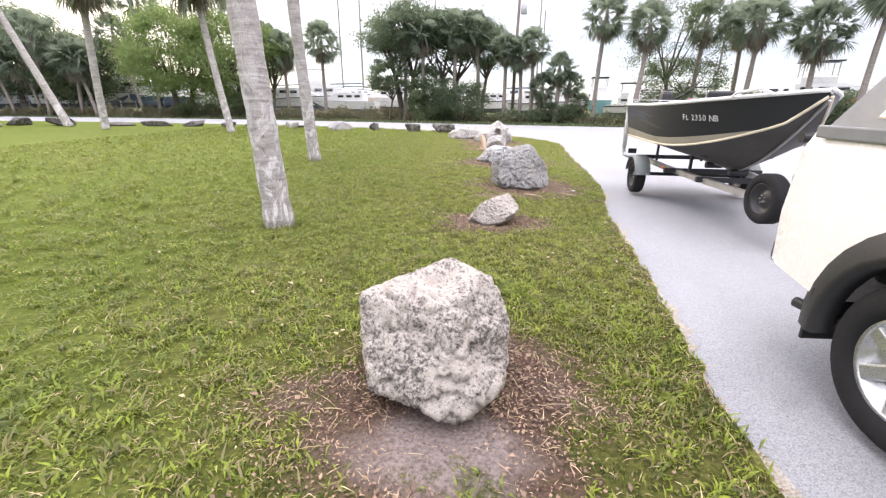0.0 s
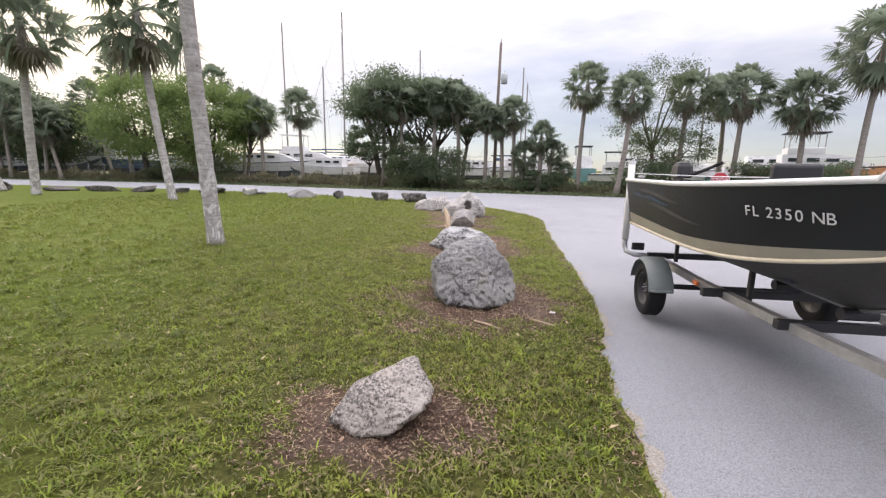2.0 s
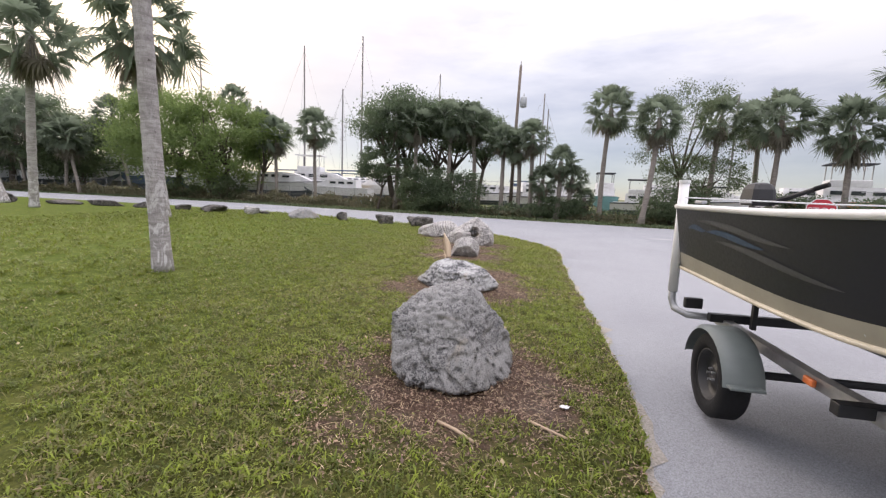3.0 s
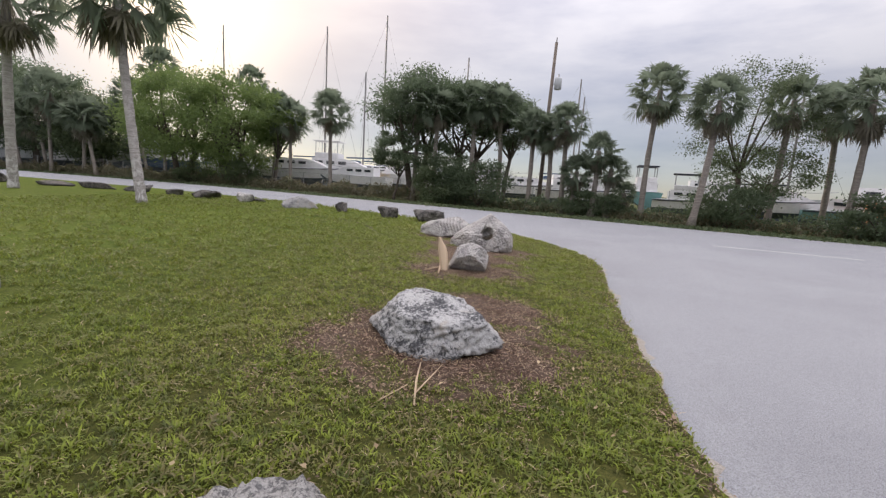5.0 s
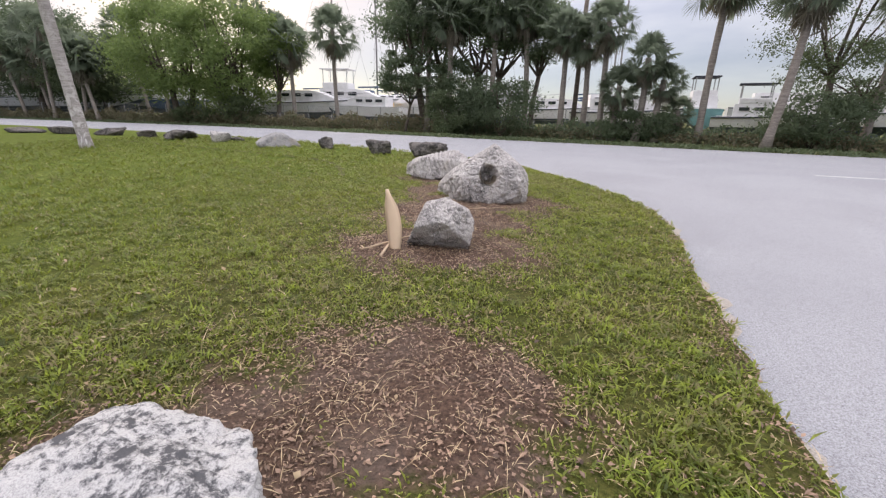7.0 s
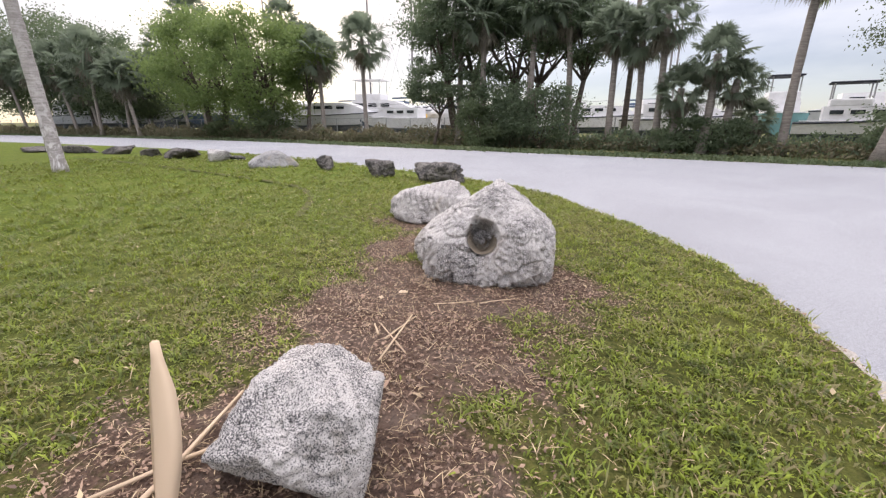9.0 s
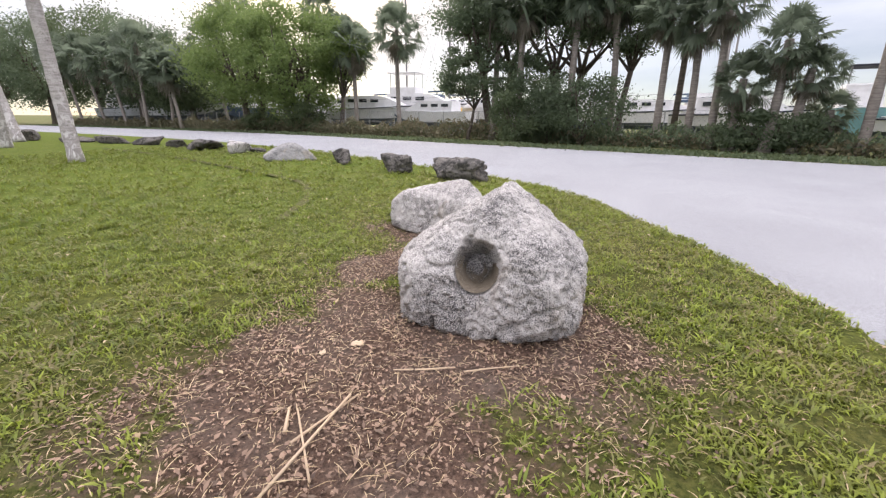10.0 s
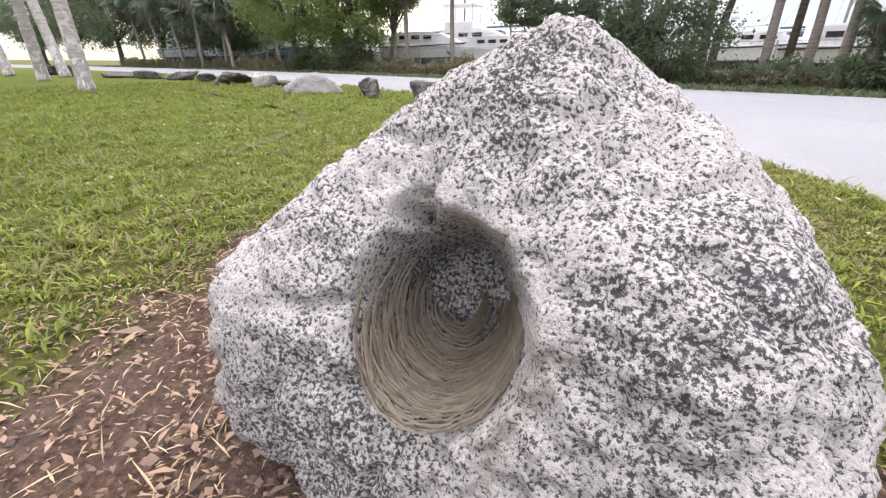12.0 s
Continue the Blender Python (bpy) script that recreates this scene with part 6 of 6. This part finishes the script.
def truck():
    root = thing("pickup_truck", pose(3.62, -0.2, 0), "white pickup truck with grey trim parked on the drive", "truck")
    # lower body in cross-sections along the length, cut out over the wheels
    W = 1.86

    def section(y, zlow, shoulder, inset):
        return [(inset, y, zlow), (inset + 0.0, y, zlow + 0.05), (0.0 + inset * 0.6, y, 0.95), (0.02 + inset, y, shoulder - 0.10), (0.07 + inset, y, shoulder), (W - 0.07 - inset, y, shoulder), (W - 0.02 - inset, y, shoulder - 0.10), (W - inset * 0.6, y, 0.95), (W - inset, y, zlow + 0.05), (W - inset, y, zlow), (inset, y, zlow)]
    rows = []
    for y, inset in ((2.32, 0.10), (2.27, 0.04), (2.18, 0.01), (1.9, 0.0), (-2.6, 0.0), (-2.95, 0.05), (-3.05, 0.16)):
        rows.append((y, inset))
    ys = sorted({y for y, _ in rows} | {1.17 + 0.56 * math.cos(radians(a)) for a in range(0, 181, 12)} | {-2.05 + 0.56 * math.cos(radians(a)) for a in range(0, 181, 12)}, reverse=True)
    sections = []
    for y in ys:
        inset = np.interp(-y, [-r[0] for r in rows], [r[1] for r in rows])
        zlow = 0.52 + 0.10 * max(0, (y - 1.6) / 0.7)
        for wy in (1.17, -2.05):
            if abs(y - wy) < 0.5601:
                zlow = max(zlow, 0.43 + math.sqrt(max(0, 0.56 ** 2 - (y - wy) ** 2)))
        shoulder = 1.46 if y > -1.2 else 1.15 if y < -1.75 else np.interp(y, [-1.75, -1.2], [1.15, 1.46])
        s = section(y, zlow, max(shoulder, zlow + 0.2), inset)
        sections.append([(x, yy, max(z, zlow)) for x, yy, z in s])
    part("body", loft(sections, True, True), M_TRUCK, root, "glossy white body panels")
    top = loft([[(x0, y0, 1.46), (x0 + 0.10, y1, 2.0), (W - x0 - 0.10, y1, 2.0), (W - x0, y0, 1.46)] for x0, y0, y1 in ((0.06, 2.16, 1.72), (0.04, 2.0, 1.6), (0.04, -0.9, -0.5), (0.08, -1.4, -0.75))])
    part("canopy", top, M_TRIM, root, "grey canopy and window frames")
    part("roof", box((W - 0.3, 2.3, 0.05), Matrix.Translation((W / 2, 0.5, 2.01)), 0.02), M_TRUCK, root)
    part("belt_moulding", box((0.03, 3.3, 0.075), Matrix.Translation((0.035, 0.5, 1.475)), 0.01), M_TRIM, root, "grey belt moulding")

    def pane(y0, y1, z0, z1):
        bm = bmesh.new()
        pts = []
        for y, z in ((y0, z0), (y1, z0), (y1, z1), (y0 - (z1 - z0) * 0.62, z1)):
            pts.append((0.045 + (z - 1.46) * 0.185 - 0.008, y, z))
        a = [bm.verts.new(p) for p in pts]
        b = [bm.verts.new((p[0] + 0.02, p[1], p[2])) for p in pts]
        bm.faces.new(a)
        bm.faces.new(b[::-1])
        for k in range(4):
            bm.faces.new((a[k], b[k], b[(k + 1) % 4], a[(k + 1) % 4]))
        bmesh.ops.recalc_face_normals(bm, faces=bm.faces)
        part("side_window", bm, M_WINDOW, root, "side window with a cream reflection in its colour")
    pane(1.80, 0.55, 1.56, 1.94)
    pane(0.35, -0.55, 1.56, 1.94)
    part("rear_bumper", box((W - 0.22, 0.18, 0.2), Matrix.Translation((W / 2, 2.33, 0.64)), 0.05, 3), M_BLACK, root, "black rear bumper")
    part("tail_lamp", box((0.05, 0.06, 0.26), Matrix.Translation((0.075, 2.245, 1.14)), 0.02), M_TAIL, root, "red tail lamp")
    part("tail_lamp", box((0.06, 0.10, 0.30), Matrix.Translation((W - 0.06, 2.24, 1.12)), 0.02), M_TAIL, root, "red tail lamp")
    for wy in (1.17, -2.05):
        rows = []
        for k in range(17):
            a = radians(-8 + 196 * k / 16)
            r0, r1 = 0.50, 0.70
            rows.append([(0.06, wy + r0 * math.cos(a), 0.43 + r0 * math.sin(a)), (-0.055, wy + r0 * math.cos(a), 0.43 + r0 * math.sin(a)), (-0.06, wy + (r0 + 0.05) * math.cos(a), 0.43 + (r0 + 0.05) * math.sin(a)), (0.012, wy + r1 * math.cos(a), 0.43 + r1 * math.sin(a))])
        part("wheel_flare", loft(rows, False, False), M_BLACK, root, "black plastic wheel flare", True)
        part("mud_flap", box((0.26, 0.025, 0.34), Matrix.Translation((0.10, wy + 0.60, 0.44)), 0.008), M_BLACK, root, "black mud flap")
        for x, turn in ((0.10, 0), (W - 0.10, 180)):
            wheel(root, "tyre", pose(x, wy, 0.42, 0, 0, turn), 0.42, 0.26, M_ALLOY, 6)
        bm = bmesh.new()
        add_box(bm, (W - 0.3, 1.0, 0.3), Matrix.Translation((W / 2, wy, 0.85)), 0.05)
        part("wheel_well", bm, M_BLACK, root)
    part("exhaust_pipe", tube([(0.12, 1.6, 0.42), (0.05, 1.97, 0.42)], 0.035, 10), M_BLACK, root)
    part("hitch", box((0.06, 0.4, 0.06), Matrix.Translation((W / 2, 2.45, 0.5)), 0.006), M_BLACK, root)
    part("underbody", box((W - 0.5, 4.6, 0.2), Matrix.Translation((W / 2, -0.3, 0.5)), 0.03), M_BLACK, root)


wm = Mat("truck_glass_painted_reflection", 0.03, 0.0, 0.9)
# the tan base colour stands in for a bright cream reflection on the glass
wm.colour(wm.mix(wm.noise(1.5, 3), (0.42, 0.34, 0.27), (0.52, 0.43, 0.35)))
M_WINDOW = wm.m
truck()

# ---- loose sticks and husks ----
M_HUSK = leaf_material("pale_palm_husk", (0.50, 0.37, 0.25), (0.72, 0.58, 0.42), 0.1)


def stick(points, radii, label, name="dry_stalk", category="palm stalk", flat=0.45):
    radii = [0.6 * r for r in radii] if isinstance(radii, list) else 0.6 * radii
    ob = part(name, tube([(x, y, z - 0.008) for x, y, z in points], radii, 7), M_HUSK, smooth=True)
    return tagged(ob, label, category, "dry palm stalks on the ground")


STALK = "pale dry palm stalk lying on bare soil"
stick([(2.41, 11.1, 0.03), (2.45, 10.75, 0.035), (2.52, 10.36, 0.03)], [0.008, 0.016, 0.012], STALK)
stick([(2.60, 11.1, 0.03), (2.54, 10.8, 0.03), (2.48, 10.5, 0.03)], [0.006, 0.012, 0.01], STALK)
stick([(2.24, 10.32, 0.03), (2.40, 10.66, 0.03)], 0.006, STALK)
stick([(2.27, 16.45, 0.03), (2.24, 17.07, 0.06)], [0.012, 0.010], STALK)
stick([(2.06, 16.9, 0.04), (2.39, 16.59, 0.03)], [0.007, 0.009], STALK)
stick([(2.30, 17.38, 0.03), (2.45, 17.45, 0.03), (2.60, 17.54, 0.03)], [0.006, 0.010, 0.008], STALK)
stick([(2.66, 17.52, 0.03), (2.78, 17.60, 0.035), (2.92, 17.70, 0.03)], [0.009, 0.007, 0.006], STALK)
stick([(2.11, 16.76, 0.03), (2.01, 16.90, 0.03)], [0.016, 0.010], STALK)
stick([(2.18, 16.72, 0.03), (2.25, 17.12, 0.03)], [0.012, 0.008], STALK)
stick([(3.2, 7.25, 0.03), (3.45, 7.05, 0.03)], [0.02, 0.014], STALK)
stick([(1.89, 14.96, 0.03), (1.86, 15.3, 0.05), (1.77, 15.85, 0.09)], [0.024, 0.022, 0.012], STALK)
stick([(1.62, 15.1, 0.03), (1.85, 15.42, 0.05), (2.05, 15.6, 0.09)], [0.014, 0.018, 0.012], STALK)
stick([(2.55, 7.13, 0.03), (2.68, 7.03, 0.035), (2.82, 6.90, 0.03)], [0.018, 0.022, 0.016], "weathered grey-brown stick lying on mulch")


def scrap(x, y, size, turn, label, category, material):
    """A small curled flake lying on the ground."""
    rows = []
    for i in range(5):
        u = i / 4 - 0.5
        row = []
        for k in range(5):
            v = k / 4 - 0.5
            w = size * (1 - 1.4 * u * u)
            row.append((u * size * 1.3, v * w, 0.018 + size * (0.45 * v * v + 0.25 * u * u) + 0.12 * size * math.sin(7 * u + 5 * v)))
        rows.append(row)
    bm = loft(rows, False, False)
    bmesh.ops.solidify(bm, geom=bm.faces[:], thickness=0.003)
    ob = part("litter", bm, material, smooth=True)
    ob.matrix_basis = pose(x, y, 0.0, 0, 0, turn)
    return tagged(ob, label, category)


scrap(3.51, 7.5, 0.055, 20, "crumpled white scrap lying in the grass", "litter", M_WHITE)
scrap(1.96, 17.54, 0.06, 60, "pale curled dead leaf on brown mulch", "dead leaf", M_HUSK)
scrap(1.83, 17.37, 0.04, 130, "pale curled dead leaf on brown mulch", "dead leaf", M_HUSK)


def husk():
    """The upright, trough-shaped palm boot beside a small boulder."""
    rows = []
    for k in range(13):
        t = k / 12
        w = 0.068 * (0.75 + 0.5 * math.sin(math.pi * min(1, t * 1.05))) * (1 if t < 0.75 else 1 - 2.6 * (t - 0.75))
        x, y, z = -0.15 * t + 0.03 * math.sin(math.pi * t), 0.21 * t, 0.63 * t - 0.03
        rows.append([(x - w, y, z), (x - w * 0.4, y - 0.022, z), (x + w * 0.4, y - 0.022, z), (x + w, y, z), (x + w * 0.4, y + 0.01, z), (x - w * 0.4, y + 0.01, z), (x - w, y, z)])
    ob = part("palm_husk", loft(rows), M_HUSK, smooth=True)
    ob.matrix_basis = pose(1.95, 15.22, 0.0)
    tagged(ob, "pale dry palm husk standing upright in the soil", "palm husk")


husk()


def hollow_straw():
    """Strands of dry straw lying round the lower wall of the boulder's hollow."""
    rng = random.Random(77)
    start, axis, ru, rw, depth = HOLLOW
    axis = Vector(axis).normalized()
    across = axis.cross(Vector((0, 0, 1))).normalized()
    above = across.cross(axis)
    bm = bmesh.new()
    for k in range(330):
        e = rng.uniform(0.60, 0.97) if k % 8 else rng.uniform(0.25, 0.6)
        mid = radians(275 + rng.uniform(-75, 75))
        half = radians(rng.uniform(20, 65))
        pts = []
        for j in range(7):
            a = mid + half * (j - 3) / 3
            out = e + rng.uniform(-0.02, 0.01)
            w = rw * out * math.sin(a)
            deep = -0.038 + 0.36 * w + depth * min(1.0, (1.06 - out) / 0.42)
            pts.append(Vector(start) + across * (ru * out * math.cos(a)) + above * w + axis * deep)
        add_tube(bm, pts, 0.0018, 3, False)
    ob = part("straw", bm, M_STRAW_OLD)
    ob.matrix_basis = pose(2.58, 18.45, 0.42)
    tagged(ob, "dry straw curled inside the boulder's hollow", "straw", kind="stuff")


hollow_straw()
